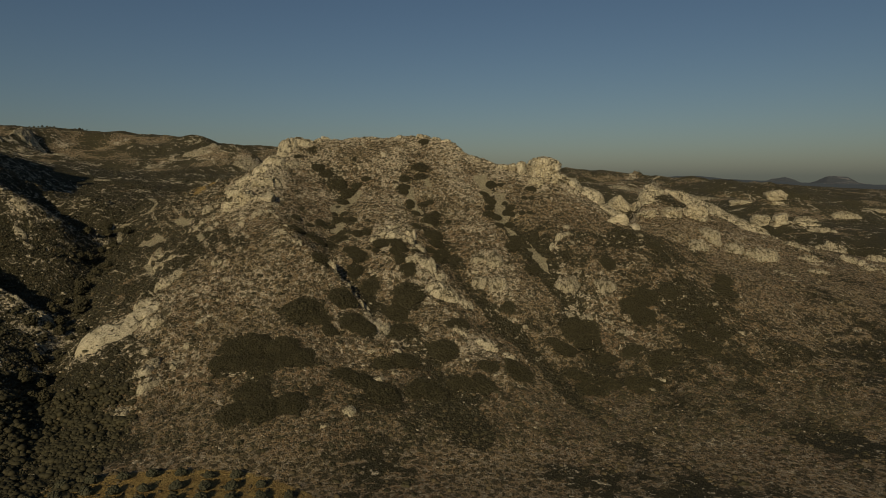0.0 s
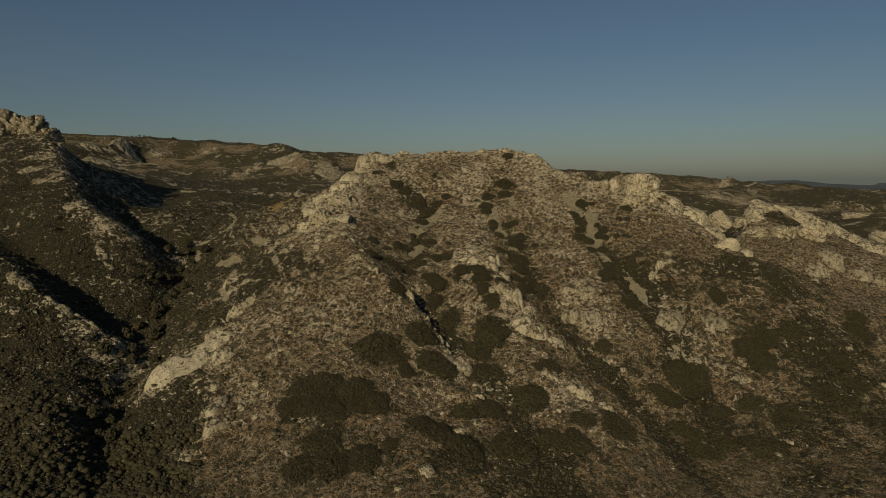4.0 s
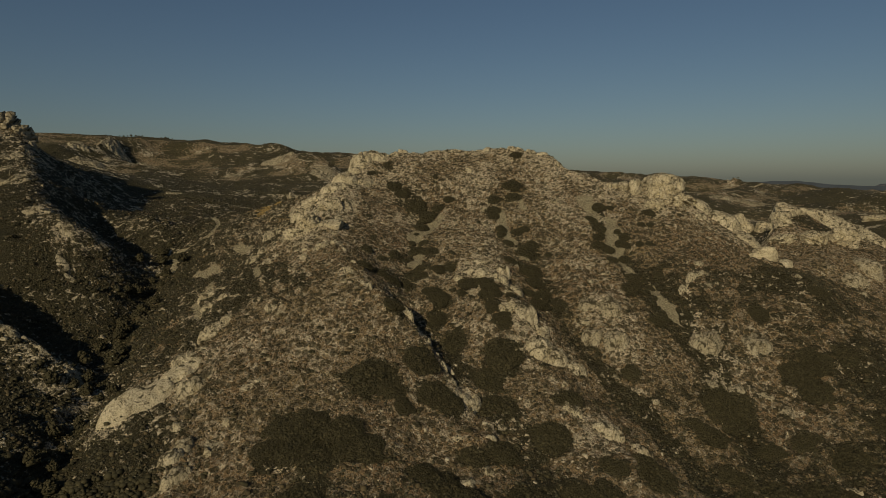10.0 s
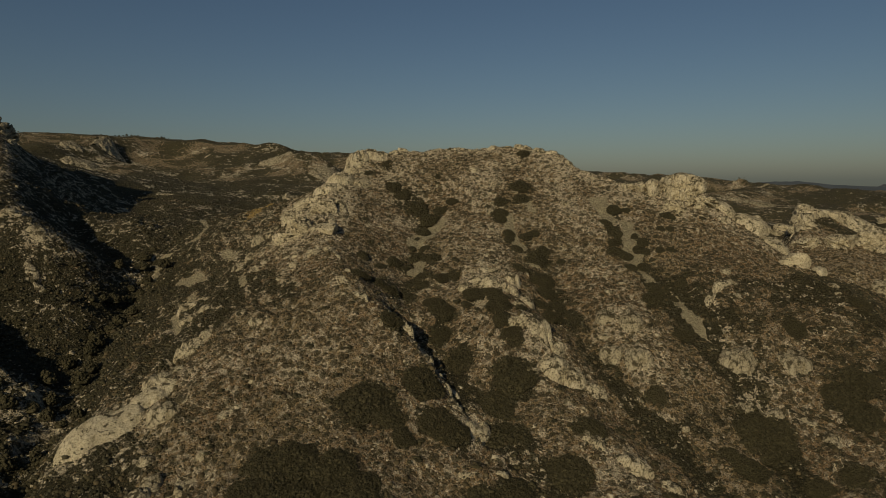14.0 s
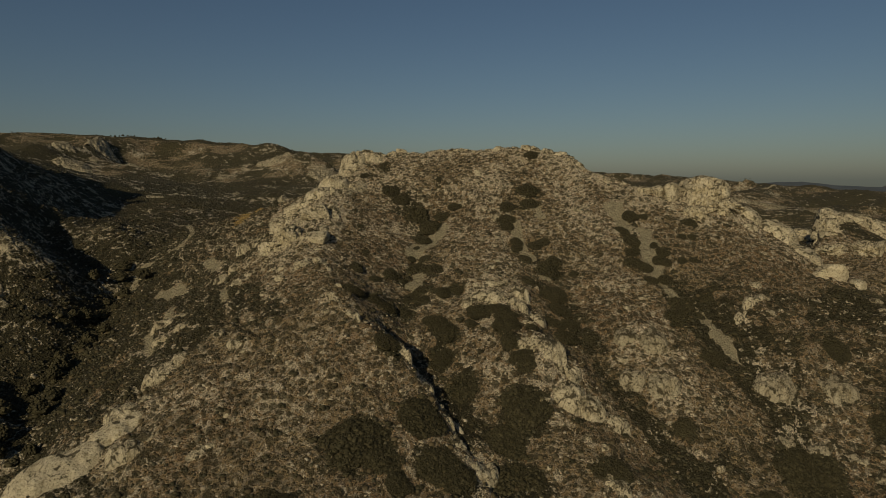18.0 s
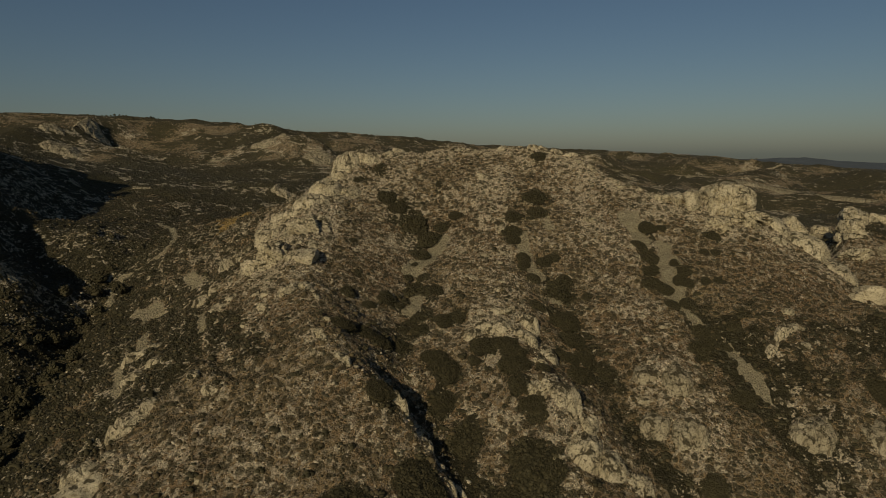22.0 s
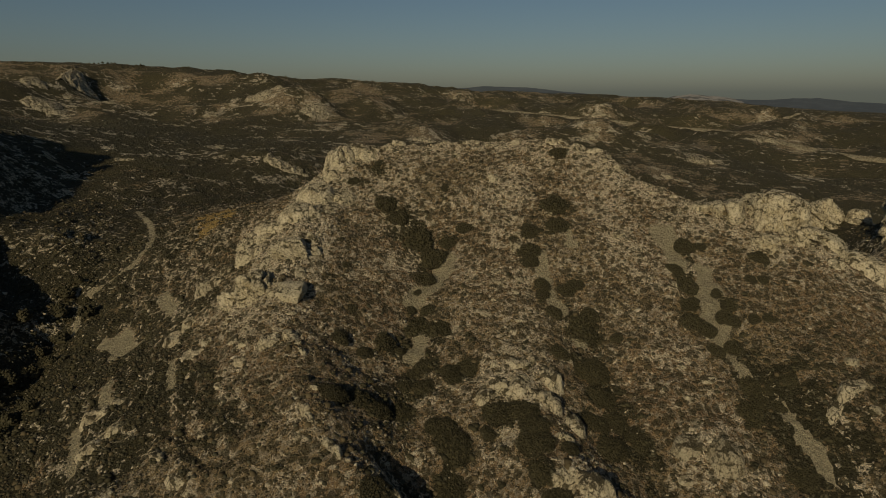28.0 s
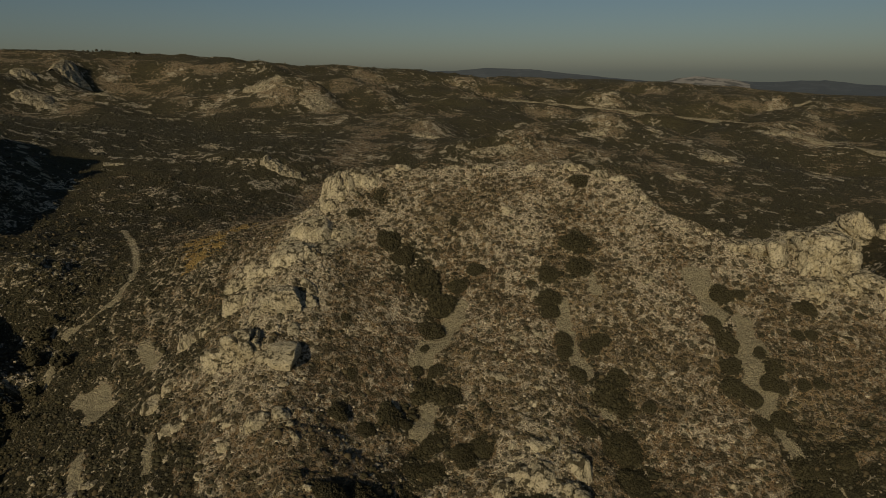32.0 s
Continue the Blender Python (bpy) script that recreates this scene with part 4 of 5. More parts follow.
    for x, y, w in ((250, 372, 11), (232, 345, 8), (262, 330, 10), (215, 292, 8), (236, 280, 9), (205, 268, 7), (195, 250, 6), (228, 255, 8), (172, 240, 6), (290, 360, 10), (310, 395, 12), (330, 440, 12), (380, 460, 14), (270, 300, 9)):
        crag("slope_outcrop", "grey-tan limestone outcrop on the broad slope", x, y, ground_z(x, y), [(0, 0, 1, w, w * 0.55, w * 0.5, -24, 0, {"follow": 0.9, "cap": 0.5, "rough": 1.2}), (w * 0.6, -w * 0.3, 0, w * 0.5, w * 0.4, w * 0.4, -30, 0, {"follow": 0.9, "cap": 0.5, "rough": 1.2})], LIME_GREY, group="outcrops of the broad slope")
    # the cliffs across the ravine
    bluff("cliff", "grey and ochre limestone cliff over a shaded slope", -214.0, 349.0, [(0, 0, 17, 16, 39.0, 20, {"column": 4.0, "blunt": 3.2}), (-18, 2, 22, 17, 42.0, 0, {"column": 5.0, "blunt": 3.4}), (11, -5, 11, 13, 32.0, -10, {"column": 4.0, "blunt": 3.0}), (18, -12, 10, 11, 24.0, 25, {"blunt": 3.2}), (4, -13, 12, 10, 27.0, 10, {"column": 4.0, "blunt": 3.2}), (26, -19, 9, 9, 14.0, 30, {"blunt": 3.0}), (-10, -12, 14, 11, 31.0, -8, {"column": 4.0, "blunt": 3.2})], LIME_GREY)
    crag("cliff", "grey limestone ledges above the shaded gully", -183.0, 300.0, 6.0, [(0, 0, 2, 18, 8, 6, 40, 10, {"follow": 0.9, "cap": 0.3}), (-14, -10, 1, 18, 8, 6, 30, 10, {"follow": 0.9, "cap": 0.3}), (10, -14, -5, 14, 6, 4, 45, 12, {"follow": 0.9, "cap": 0.25}), (22, -26, -9, 12, 5, 3, 45, 14, {"follow": 0.9, "cap": 0.25})], LIME_GREY)
    crag("ledge", "lit limestone ledges along the ravine bank", -88.0, 181.5, -40.5, [(0, 0, 0, 9, 3.4, 3.0, -24, 16, {"cap": 0.3, "follow": 0.9}), (-9, 2.4, 5.0, 9, 3.2, 3.0, -22, 16, {"cap": 0.3, "follow": 0.9}), (-17.5, 4.2, 9.4, 10, 3.6, 3.0, -18, 16, {"cap": 0.3, "follow": 0.9}), (-30, 7.0, 14.6, 13, 4.0, 3.4, -22, 14, {"cap": 0.3, "follow": 0.9})], LIME_GREY)
    crag("ledge", "lit limestone ledges along the ridge nose", -123.0, 234.0, -9.6, [(3, 2.5, 0.6, 9, 4, 3, -34, 10, {"cap": 0.22, "follow": 0.9}), (-11, 11, 3, 12, 5, 3, 40, 10, {"cap": 0.22, "follow": 0.9}), (12, 6.5, -6, 9, 3.4, 3, -34, 8, {"cap": 0.22, "follow": 0.9}), (9, -10, -9.6, 9, 3, 2.4, -40, 12, {"cap": 0.2, "follow": 0.95})], LIME_GREY)
    crag("smooth_slab", "large smooth pale slab dipping into the ravine", -67.0, 169.0, -41.5, [(0, 0, -0.2, 15, 8, 6.8, 38, -26, {"ribs": 0, "beds": 0, "rough": 0.35, "cap": 0.3, "follow": 0.8}), (6.4, 8.4, 3.6, 10, 6, 5.6, 42, -24, {"ribs": 0, "rough": 0.5, "follow": 0.8}), (-1.2, 2.8, 2.2, 2.4, 2.0, 2.8, 10, 0)], LIME_WASHED)
    crag("ledge", "stepped pale ledges curving over the central spur", 8.0, 212.0, -20.0, [(0, 0, 0.2, 7, 3.6, 3.4, -8, 8), (5.4, -2.0, -0.6, 6, 3.4, 3.2, -36, 8), (1.0, 5.5, 2.2, 7, 3.4, 2.6, -5, 8), (6.8, 3.0, 1.4, 5, 3.2, 2.6, -40, 8), (-4.6, -1.2, -0.6, 4.2, 3, 2.2, 24, 0), (9.6, -6.0, -2.0, 5, 3.4, 3.0, -46, 8)])
    crag("limestone_dome", "pale rounded limestone boss on the central spur", 18.3, 193.2, -26.6, [(0, 0, 0.5, 6.2, 5, 4.6, -15, 6, {"ribs": 0}), (4.4, -2.2, -1.2, 4, 4, 3.2, -35, 8), (-4.4, 1.4, -0.2, 4.4, 3.6, 2.8, 20, 0)])
    crag("cliff", "small vertical limestone face below the boss", 20.4, 186.4, -32.8, [(0, 0, 0.4, 7, 5, 8, 5, 4), (5.0, -1.8, -1.6, 5, 4.6, 6, -30, 6), (9.0, -3.4, -3.4, 4.6, 4, 4.4, -20, 8)])
    crag("limestone_dome", "pale cap of limestone on a scrubby spur", 42.8, 203.0, -28.0, [(0, 0, 0.5, 7.4, 5, 4.0, -20, 8), (-5.4, 2.6, 0.6, 5, 4, 3, 10, 0)], LIME_GREY)
    crag("limestone_crag", "blocky limestone bluff on a side spur", 41.5, 192.8, -34.4, [(0, 0, 0.4, 7.2, 5, 5.6, -12, 6), (-5.2, 3.6, 1.4, 5, 4.4, 4.4, 20, 0)], LIME_GREY)
    crag("limestone_crag", "yellow-stained limestone fin in dry scrub", 69.3, 214.2, -21.6, [(0, 0, 0.5, 8.6, 3.4, 3.6, 24, 6, {"ribs": 0}), (-4.6, -2.6, -0.6, 4, 3, 2.6, 30, 0)])
    crag("limestone_crag", "cracked limestone knob beside a dark thicket", 65.2, 196.0, -36.0, [(0, 0, 0.8, 9.0, 6, 6.4, 35, 8, {"beds": 1.6}), (11.0, -1.0, -0.4, 9.6, 5, 5.0, -24, 8, {"beds": 1.6})], LIME_GREY)
    crag("cliff", "low limestone wall overhanging a dark thicket", 68.5, 184.6, -44.2, [(0, 0, 0.4, 5.4, 3, 4.4, 10, 0), (5.4, -2.0, -0.8, 4.6, 3, 5.6, -55, 0), (-5.6, 1.6, 0.4, 5, 3, 3.6, 12, 0), (8.0, -6.4, -3.0, 4, 3, 4.6, -70, 0)], LIME_GREY)
    crag("ledge", "broken white ledges at the tip of the lower spur", 31.5, 164.5, -45.0, [(0, 0, 0.2, 8, 3.6, 3.2, -28, 8), (6.6, -3.6, -2.4, 6, 3.4, 3.0, -34, 10), (-6.4, 3.0, 1.0, 5, 3, 2.4, -20, 0)])
    crag("limestone_crag", "low white limestone hump between thickets", 3.0, 170.6, -40.2, [(0, 0, 0.3, 6.2, 4.4, 3.2, -20, 6), (-4.0, 3.4, 1.8, 3.4, 3, 2.4, -45, 0)])
    crag("ledge", "pale ledges at the foot of the scrubby spur", -55.5, 144.0, -54.0, [(0, 0, 0.4, 6, 4, 3.4, 40, -14), (4.6, 6.4, 3.4, 6, 4, 3.2, 45, -14), (9.4, 13.6, 7.6, 6.6, 4, 3.4, 48, -14)])
    crag("cleft_rib", "thin pale limestone rib along an open cleft", -13.5, 189.4, -22.4, [(0, 0, 0.2, 8.0, 1.8, 3.6, -20, 0), (6.6, -4.4, -5.2, 7.0, 1.8, 3.8, -52, 0), (11.2, -10.4, -10.0, 6.4, 1.8, 3.6, -52, 0), (-7.6, 3.8, 3.2, 7.0, 1.6, 3.0, -46, 0), (-12.4, 9.4, 5.6, 6.0, 1.6, 2.6, -52, 0)])
    for x, y, hh, w in ((-57.8, 247.5, 4.0, 6.5), (-53.4, 262.0, 4.4, 7.5), (-49.5, 252.0, 5.4, 6.6), (-60.5, 232.0, 3.0, 5.5), (-52.5, 222.0, 2.8, 5.0), (-64.0, 205.0, 3.2, 6.0), (-58.0, 190.0, 3.6, 6.4), (-62.0, 181.0, 4.4, 7.0), (-56.0, 171.0, 3.8, 6.5), (-67.5, 214.0, 3.4, 5.5)):
        crag("flank_outcrop", "pale limestone outcrop on the flank above the ravine", x, y, ground_z(x, y), [(0, 0, 0.15 * hh, w, w * 0.6, hh, 40, -10), (w * 0.45, w * 0.4, 0.3, w * 0.6, w * 0.45, hh * 0.7, 48, -8)])


build_crags()


# ---- repeated outcrops along the crests ----
def line_of_rocks(line, spacing, sideways, label, group, size=1.0, mat=None):
    r = np.random.default_rng(int(abs(line[0][0] * 7 + line[0][1])) + len(line) + int(spacing * 10))
    for p in densify(line, spacing):
        x, y = p[0] + r.normal() * sideways, p[1] + r.normal() * sideways
        w = size * (1.5 + 3.6 * r.random() ** 2)
        rock_seed[0] += 1
        me = outcrop_mesh(x, y, w, w * r.uniform(0.45, 0.8), w * r.uniform(0.13, 0.26), r.uniform(-60, 25), rock_seed[0], mat or (LIME if r.random() < 0.65 else LIME_GREY), ribs=w * 0.4, beds=0.7, follow=0.85)
        if r.random() < 0.55:
            hh = w * r.uniform(0.55, 0.8)
            me = block_mesh(w * 0.85, w * r.uniform(0.5, 0.8), hh, rock_seed[0], mat or LIME, 3, r.uniform(2.4, 4.0), 12, 0.0, r.uniform(-0.3, 0.3))
        ob = tagged(new("limestone_outcrop", me), label, "rock outcrop", group)
        ob.location = (x, y, ground_z(x, y) - (0.16 * w if len(me.polygons) == len(BALLS[3][1]) else 0.0))


line_of_rocks(CREST[:6], 2.4, 1.3, "pale broken limestone along the summit crest", "rocks of the summit crest", 1.05, LIME_CLEAN)
line_of_rocks(CREST[:6], 4.5, 3.6, "pale broken limestone just below the summit crest", "rocks of the summit crest")
line_of_rocks(CREST[4:9], 1.9, 1.2, "pale limestone on the falling crest", "rocks of the summit crest", 1.05, LIME_CLEAN)
line_of_rocks(LEFT_SPUR[:5], 2.6, 3.4, "weathered pale limestone on the steep spur", "rocks of the steep spur")
line_of_rocks(LEFT_SPUR[4:], 4.0, 4.0, "weathered pale limestone on the scrubby spur", "rocks of the scrubby spur")
line_of_rocks(CENTRE_SPUR, 3.6, 3.0, "pale limestone on the central spur", "rocks of the central spur")
line_of_rocks(SPUR_C, 5.0, 3.2, "pale limestone on a side spur", "rocks of the side spurs")
line_of_rocks(SPUR_D, 4.6, 3.6, "pale limestone on a side spur", "rocks of the side spurs", 0.8, LIME_GREY)
line_of_rocks(CRACK, 4.0, 2.6, "pale limestone beside the cleft", "rocks of the cleft")
line_of_rocks(RIGHT_SLOPE, 5.0, 4.5, "grey limestone on the broad slope", "rocks of the broad slope", 0.8, LIME_GREY)
line_of_rocks(RIGHT_CREST, 5.0, 4.0, "grey limestone on the broad slope", "rocks of the broad slope", 0.9, LIME_GREY)
line_of_rocks(NEAR_BANK, 3.4, 2.4, "lit limestone on the ravine bank", "rocks of the ravine bank", 0.7, LIME_GREY)
line_of_rocks(LEFT_RIDGE, 3.6, 2.6, "lit limestone on the opposite ridge", "rocks of the opposite ridge", 0.75, LIME_GREY)
line_of_rocks([(-119, 284), (-121, 293), (-126, 300)], 2.6, 3.4, "pale limestone on a low knoll", "rocks of the knoll")


# ---- scattered cover ----
def scatter(name, label, templates, x, y, z, sx, sz, turn, mat, tilt=None, category="scrub"):
    """One mesh of many small pieces, each a template turned, sized and set on the ground."""
    vs, fs, base = [], [], 0
    pick = np.arange(len(x)) % len(templates)
    for k, (tv, tf) in enumerate(templates):
        m = pick == k
        n = int(m.sum())
        if not n:
            continue
        c, s = np.cos(turn[m])[:, None], np.sin(turn[m])[:, None]
        px, py, pz = tv[None, :, 0] * sx[m][:, None], tv[None, :, 1] * sx[m][:, None], tv[None, :, 2] * sz[m][:, None]
        if tilt is not None:
            pz = pz + px * tilt[m][:, None]
        v = np.stack([px * c - py * s + x[m][:, None], px * s + py * c + y[m][:, None], pz + z[m][:, None]], -1)
        vs.append(v.reshape(-1, 3))
        fs.append((tf[None] + base + (np.arange(n) * len(tv))[:, None, None]).reshape(-1, tf.shape[1]))
        base += n * len(tv)
    return tagged(new(name, mesh_of(name, np.concatenate(vs), np.concatenate(fs), mat, False)), label, category, kind="stuff")


def tuft_template(seed, sides=4):
    rng = np.random.default_rng(seed)
    a = np.arange(sides) * 2 * np.pi / sides
    lo = np.stack([np.cos(a), np.sin(a), np.full(sides, -0.25)], 1) * rng.uniform(0.75, 1.15, (sides, 1))
    a = a + 0.6
    hi = np.stack([np.cos(a) * 0.75, np.sin(a) * 0.75, np.full(sides, 0.62)], 1) * rng.uniform(0.7, 1.25, (sides, 1))
    v = np.vstack([lo, hi, [[rng.normal() * 0.15, rng.normal() * 0.15, 0.95]]])
    f = []
    for i in range(sides):
        j = (i + 1) % sides
        f += [(i, j, sides + i), (j, sides + j, sides + i), (sides + i, sides + j, 2 * sides)]
    return v, np.array(f)


def stone_template(seed):
    rng = np.random.default_rng(seed)
    v = np.array([[a, b, c] for c in (-0.5, 0.45) for b in (-0.5, 0.5) for a in (-0.5, 0.5)]) * rng.uniform(0.45, 1.3, (8, 3))
    v[4:, :2] = v[4:, :2] * 0.75 + rng.normal(size=2) * 0.12
    f = np.array([(0, 2, 3, 1), (4, 5, 7, 6), (0, 1, 5, 4), (2, 6, 7, 3), (0, 4, 6, 2), (1, 3, 7, 5)])
    tri = np.concatenate([f[:, [0, 1, 2]], f[:, [0, 2, 3]]])
    return v, tri


def bush_template(seed):
    """A low bush of several ragged lobes."""
    rng = np.random.default_rng(seed)
    bv, bf = BALLS[1]
    vs, fs = [], []
    for k in range(6):
        a, d, r = rng.uniform(0, 6.28), (0.62 if k else 0) * rng.uniform(0.6, 1.1), rng.uniform(0.34, 0.56)
        v = bv * r * (0.7 + rng.uniform(0, 0.6, (len(bv), 1))) + np.array([math.cos(a) * d, math.sin(a) * d, 0.35 - 0.3 * d])
        v[:, 2] = np.maximum(v[:, 2], -0.25)
        vs.append(v)
        fs.append(bf + k * len(bv))
    return np.concatenate(vs), np.concatenate(fs)


TUFTS = [tuft_template(k) for k in range(8)]
STONES = [stone_template(k) for k in range(12)]
BUSHES = [bush_template(k) for k in range(8)]
rng = np.random.default_rng(5)


def candidates(n, x0, x1, y0, y1):
    x, y = rng.uniform(x0, x1, n), rng.uniform(y0, y1, n)
    z = land(x, y)
    slope = np.hypot(land(x + 0.8, y) - z, land(x, y + 0.8) - z) / 0.8
    r, g, b = covers(x, y, z, slope)
    return x, y, z, r, g, b


def cover_field(name, label, n, box, chance, size, high, templates, mat, sink, category):
    x, y, z, r, g, b = candidates(n, *box)
    m = rng.random(n) < np.clip(chance(r, g, b), 0, 1)
    x, y, z = x[m], y[m], z[m]
    k = len(x)
    s = size[0] + (size[1] - size[0]) * rng.random(k) ** 2.2
    return scatter(name, label, templates, x, y, z + s * sink, s, s * rng.uniform(*high, k), rng.uniform(0, 6.28, k), mat, None, category)


CORE, WIDE = (-128, 128, 124, 296), (-230, 240, 105, 420)
cover_field("garrigue_tufts", "dry brown garrigue tufts over the whole hillside", 80000, CORE, lambda r, g, b: (0.6 - 0.3 * r - 0.3 * g) * (b < 0.35), (0.13, 0.36), (0.7, 1.1), TUFTS, LEAF_DRY, -0.05, "dry scrub")
cover_field("grey_green_tufts", "grey-green low scrub over the whole hillside", 44000, CORE, lambda r, g, b: (0.25 + 1.0 * g) * (b < 0.35), (0.16, 0.5), (0.6, 1.0), TUFTS, LEAF_GREY, -0.05, "low scrub")
cover_field("limestone_rubble", "pale limestone rubble lying among the scrub", 100000, CORE, lambda r, g, b: (0.03 + 0.75 * r ** 2) * (1 - 0.6 * g) * (b < 0.5), (0.14, 0.72), (0.4, 0.85), STONES, RUBBLE, -0.02, "rubble")
cover_field("dark_bushes", "small dark green evergreen bushes", 15000, CORE, lambda r, g, b: (0.2 + 0.8 * g - 0.3 * r) * (b < 0.25), (0.32, 1.05), (0.6, 0.9), BUSHES, LEAF_OAK, -0.1, "bushes")
cover_field("outer_rubble", "pale limestone rubble on the outer slopes", 18000, WIDE, lambda r, g, b: 0.9 * r ** 1.5 * (b < 0.3), (0.35, 1.4), (0.25, 0.5), STONES, RUBBLE, -0.04, "rubble")
cover_field("outer_scrub", "brown scrub on the outer slopes", 26000, WIDE, lambda r, g, b: (0.8 - 0.4 * r) * (b < 0.2), (0.3, 0.8), (0.5, 0.9), TUFTS, LEAF_DRY, -0.05, "scrub")
cover_field("outer_bushes", "dark bushes on the outer slopes and in the valley", 5200, WIDE, lambda r, g, b: (0.15 + 0.7 * g) * (b < 0.1), (0.6, 1.4), (0.5, 0.8), BUSHES, LEAF_OAK, -0.1, "bushes")
cover_field("valley_thicket", "dense dark thicket at the foot of the ravine", 3600, (-135, -52, 100, 152), lambda r, g, b: 0.75 - 0.5 * r, (0.7, 1.8), (0.6, 0.95), BUSHES, LEAF_OAK, -0.1, "bushes")
cover_field("far_bushes", "dark bushes dotting the distant hills", 16000, (-620, 620, 380, 1150), lambda r, g, b: 0.3 + 0.8 * g - 0.3 * r, (0.7, 1.8), (0.4, 0.7), TUFTS, LEAF_GREY, -0.1, "bushes")
cover_field("far_rocks", "pale rocks dotting the distant hills", 30000, (-620, 620, 380, 1150), lambda r, g, b: 1.6 * np.maximum(r - 0.25, 0), (0.5, 1.8), (0.25, 0.5), STONES, LIME_GREY, -0.05, "rocks")


# ---- evergreen thickets ----
def crown_mesh(seed, mat, lobes=240, sprays=900, flat=0.46, lobe=(0.05, 0.13), spray=0.045):
    """A crown of many small lobes with loose leaf sprays standing out of it and an uneven outline; radius about 1."""
    r = np.random.default_rng(seed)
    vs, fs, base = [], [], 0
    bv, bf = BALLS[1]
    waves = [(k, r.uniform(0, 6.28), r.uniform(0.3, 1.0) * 0.34 / k) for k in (1, 2, 3, 5, 7, 11)]

    def reach(a):
        return 0.92 + sum(w * math.cos(k * a + o) for k, o, w in waves)

    def top(a, d):
        return flat * (1 - 0.85 * d ** 2.4) * (0.86 + 0.22 * math.cos(5.1 * a + seed) * math.sin(6.3 * d + seed))

    # a closed, knobbly body under the leaves
    bv3, bf3 = BALLS[4] if lobes > 300 else BALLS[3]
    ang, run = np.arctan2(bv3[:, 1], bv3[:, 0]), np.hypot(bv3[:, 0], bv3[:, 1])
    wide = np.array([reach(a) for a in ang]) * 0.96
    body = np.column_stack([bv3[:, 0] * wide, bv3[:, 1] * wide, np.where(bv3[:, 2] > 0, [top(a, min(d, 1.0)) for a, d in zip(ang, run)], -0.12)])
    body = body * np.array([0.95, 0.95, 0.9]) - np.array([0, 0, 0.05]) + r.normal(size=body.shape) * 0.03
    vs.append(body)
    fs.append(bf3)
    base = len(body)
    for k in range(lobes):
        a, d = r.uniform(0, 6.28), 1.0 * math.sqrt(r.random())
        s = r.uniform(*lobe)
        v = bv * (0.5 + r.uniform(0, 0.95, (len(bv), 1))) * s * np.array([1, 1, 0.85])
        vs.append(v + np.array([math.cos(a) * d * reach(a), math.sin(a) * d * reach(a), top(a, min(d, 1.0)) - s * 0.3 + r.normal() * 0.02]))
        fs.append(bf + base)
        base += len(v)
    for k in range(sprays):
        a, d = r.uniform(0, 6.28), 1.06 * math.sqrt(r.random())
        p = np.array([math.cos(a) * d * reach(a), math.sin(a) * d * reach(a), max(0.0, top(a, min(d, 1.0))) + r.uniform(0, 0.07)])
        t = r.normal(size=(3, 3)) * spray
        vs.append(p + t)
        fs.append(np.array([[0, 1, 2]]) + base)
        base += 3
    v = np.concatenate(vs)
    v[:, 2] = np.maximum(v[:, 2], -0.15)
    return mesh_of("crown", v, np.concatenate(fs), mat)


def stem_mesh():
    bm = bmesh.new()
    bmesh.ops.create_cone(bm, cap_ends=True, segments=7, radius1=0.09, radius2=0.05, depth=0.7)
    for k, (dx, dy) in enumerate(((0.22, 0.1), (-0.2, 0.14), (0.02, -0.24))):
        g = bmesh.ops.create_cone(bm, cap_ends=True, segments=5, radius1=0.045, radius2=0.02, depth=0.5)["verts"]
        bmesh.ops.rotate(bm, verts=g, cent=(0, 0, -0.25), matrix=Euler((-dy * 3, dx * 3, 0)).to_matrix())
        bmesh.ops.translate(bm, verts=g, vec=(dx * 0.15, dy * 0.15, 0.45))
    me = bpy.data.meshes.new("trunk")
    bm.to_mesh(me)
    bm.free()
    me.materials.append(BARK)
    return me


OAK_CROWNS = [crown_mesh(k, LEAF_OAK) for k in range(6)]
THICKET_CROWNS = [crown_mesh(20 + k, LEAF_OAK, 560, 3200, 0.36, (0.02, 0.095), 0.026) for k in range(6)]
TREE_CROWNS = [crown_mesh(60 + k, LEAF_OAK, 90, 400, 1.1, (0.12, 0.22)) for k in range(4)]
OLIVE_CROWNS = [crown_mesh(40 + k, LEAF_OLIVE, 80, 400, 1.15, (0.13, 0.24)) for k in range(3)]
STEM = stem_mesh()


def plant(name, label, category, group, x, y, r, crowns, lift, rise=1.0):
    t = tagged(new(name), label, category, group)
    t.location = (x, y, ground_z(x, y))
    k = rng.integers(len(crowns))
    # low bushes lie along the slope, trees stand upright
    gx, gy = ((ground_z(x + r, y) - ground_z(x - r, y)) / (2 * r), (ground_z(x, y + r) - ground_z(x, y - r)) / (2 * r)) if lift == 0 else (0.0, 0.0)
    lie = Vector((0, 0, 1)).rotation_difference(Vector((-gx * 0.85, -gy * 0.85, 1))).to_matrix().to_4x4()
    part("crown", crowns[k], t, pose(0, 0, lift * r) @ lie @ pose(0, 0, 0, 0, 0, rng.uniform(0, 360)) @ Matrix.Diagonal((r, r, r * rise, 1)))
    part("trunk", STEM, t, pose(0, 0, lift * r * 0.4 + 0.1) @ Matrix.Diagonal((r, r, lift * r * 1.6 if lift else r * rise * 0.35, 1)))
    return t


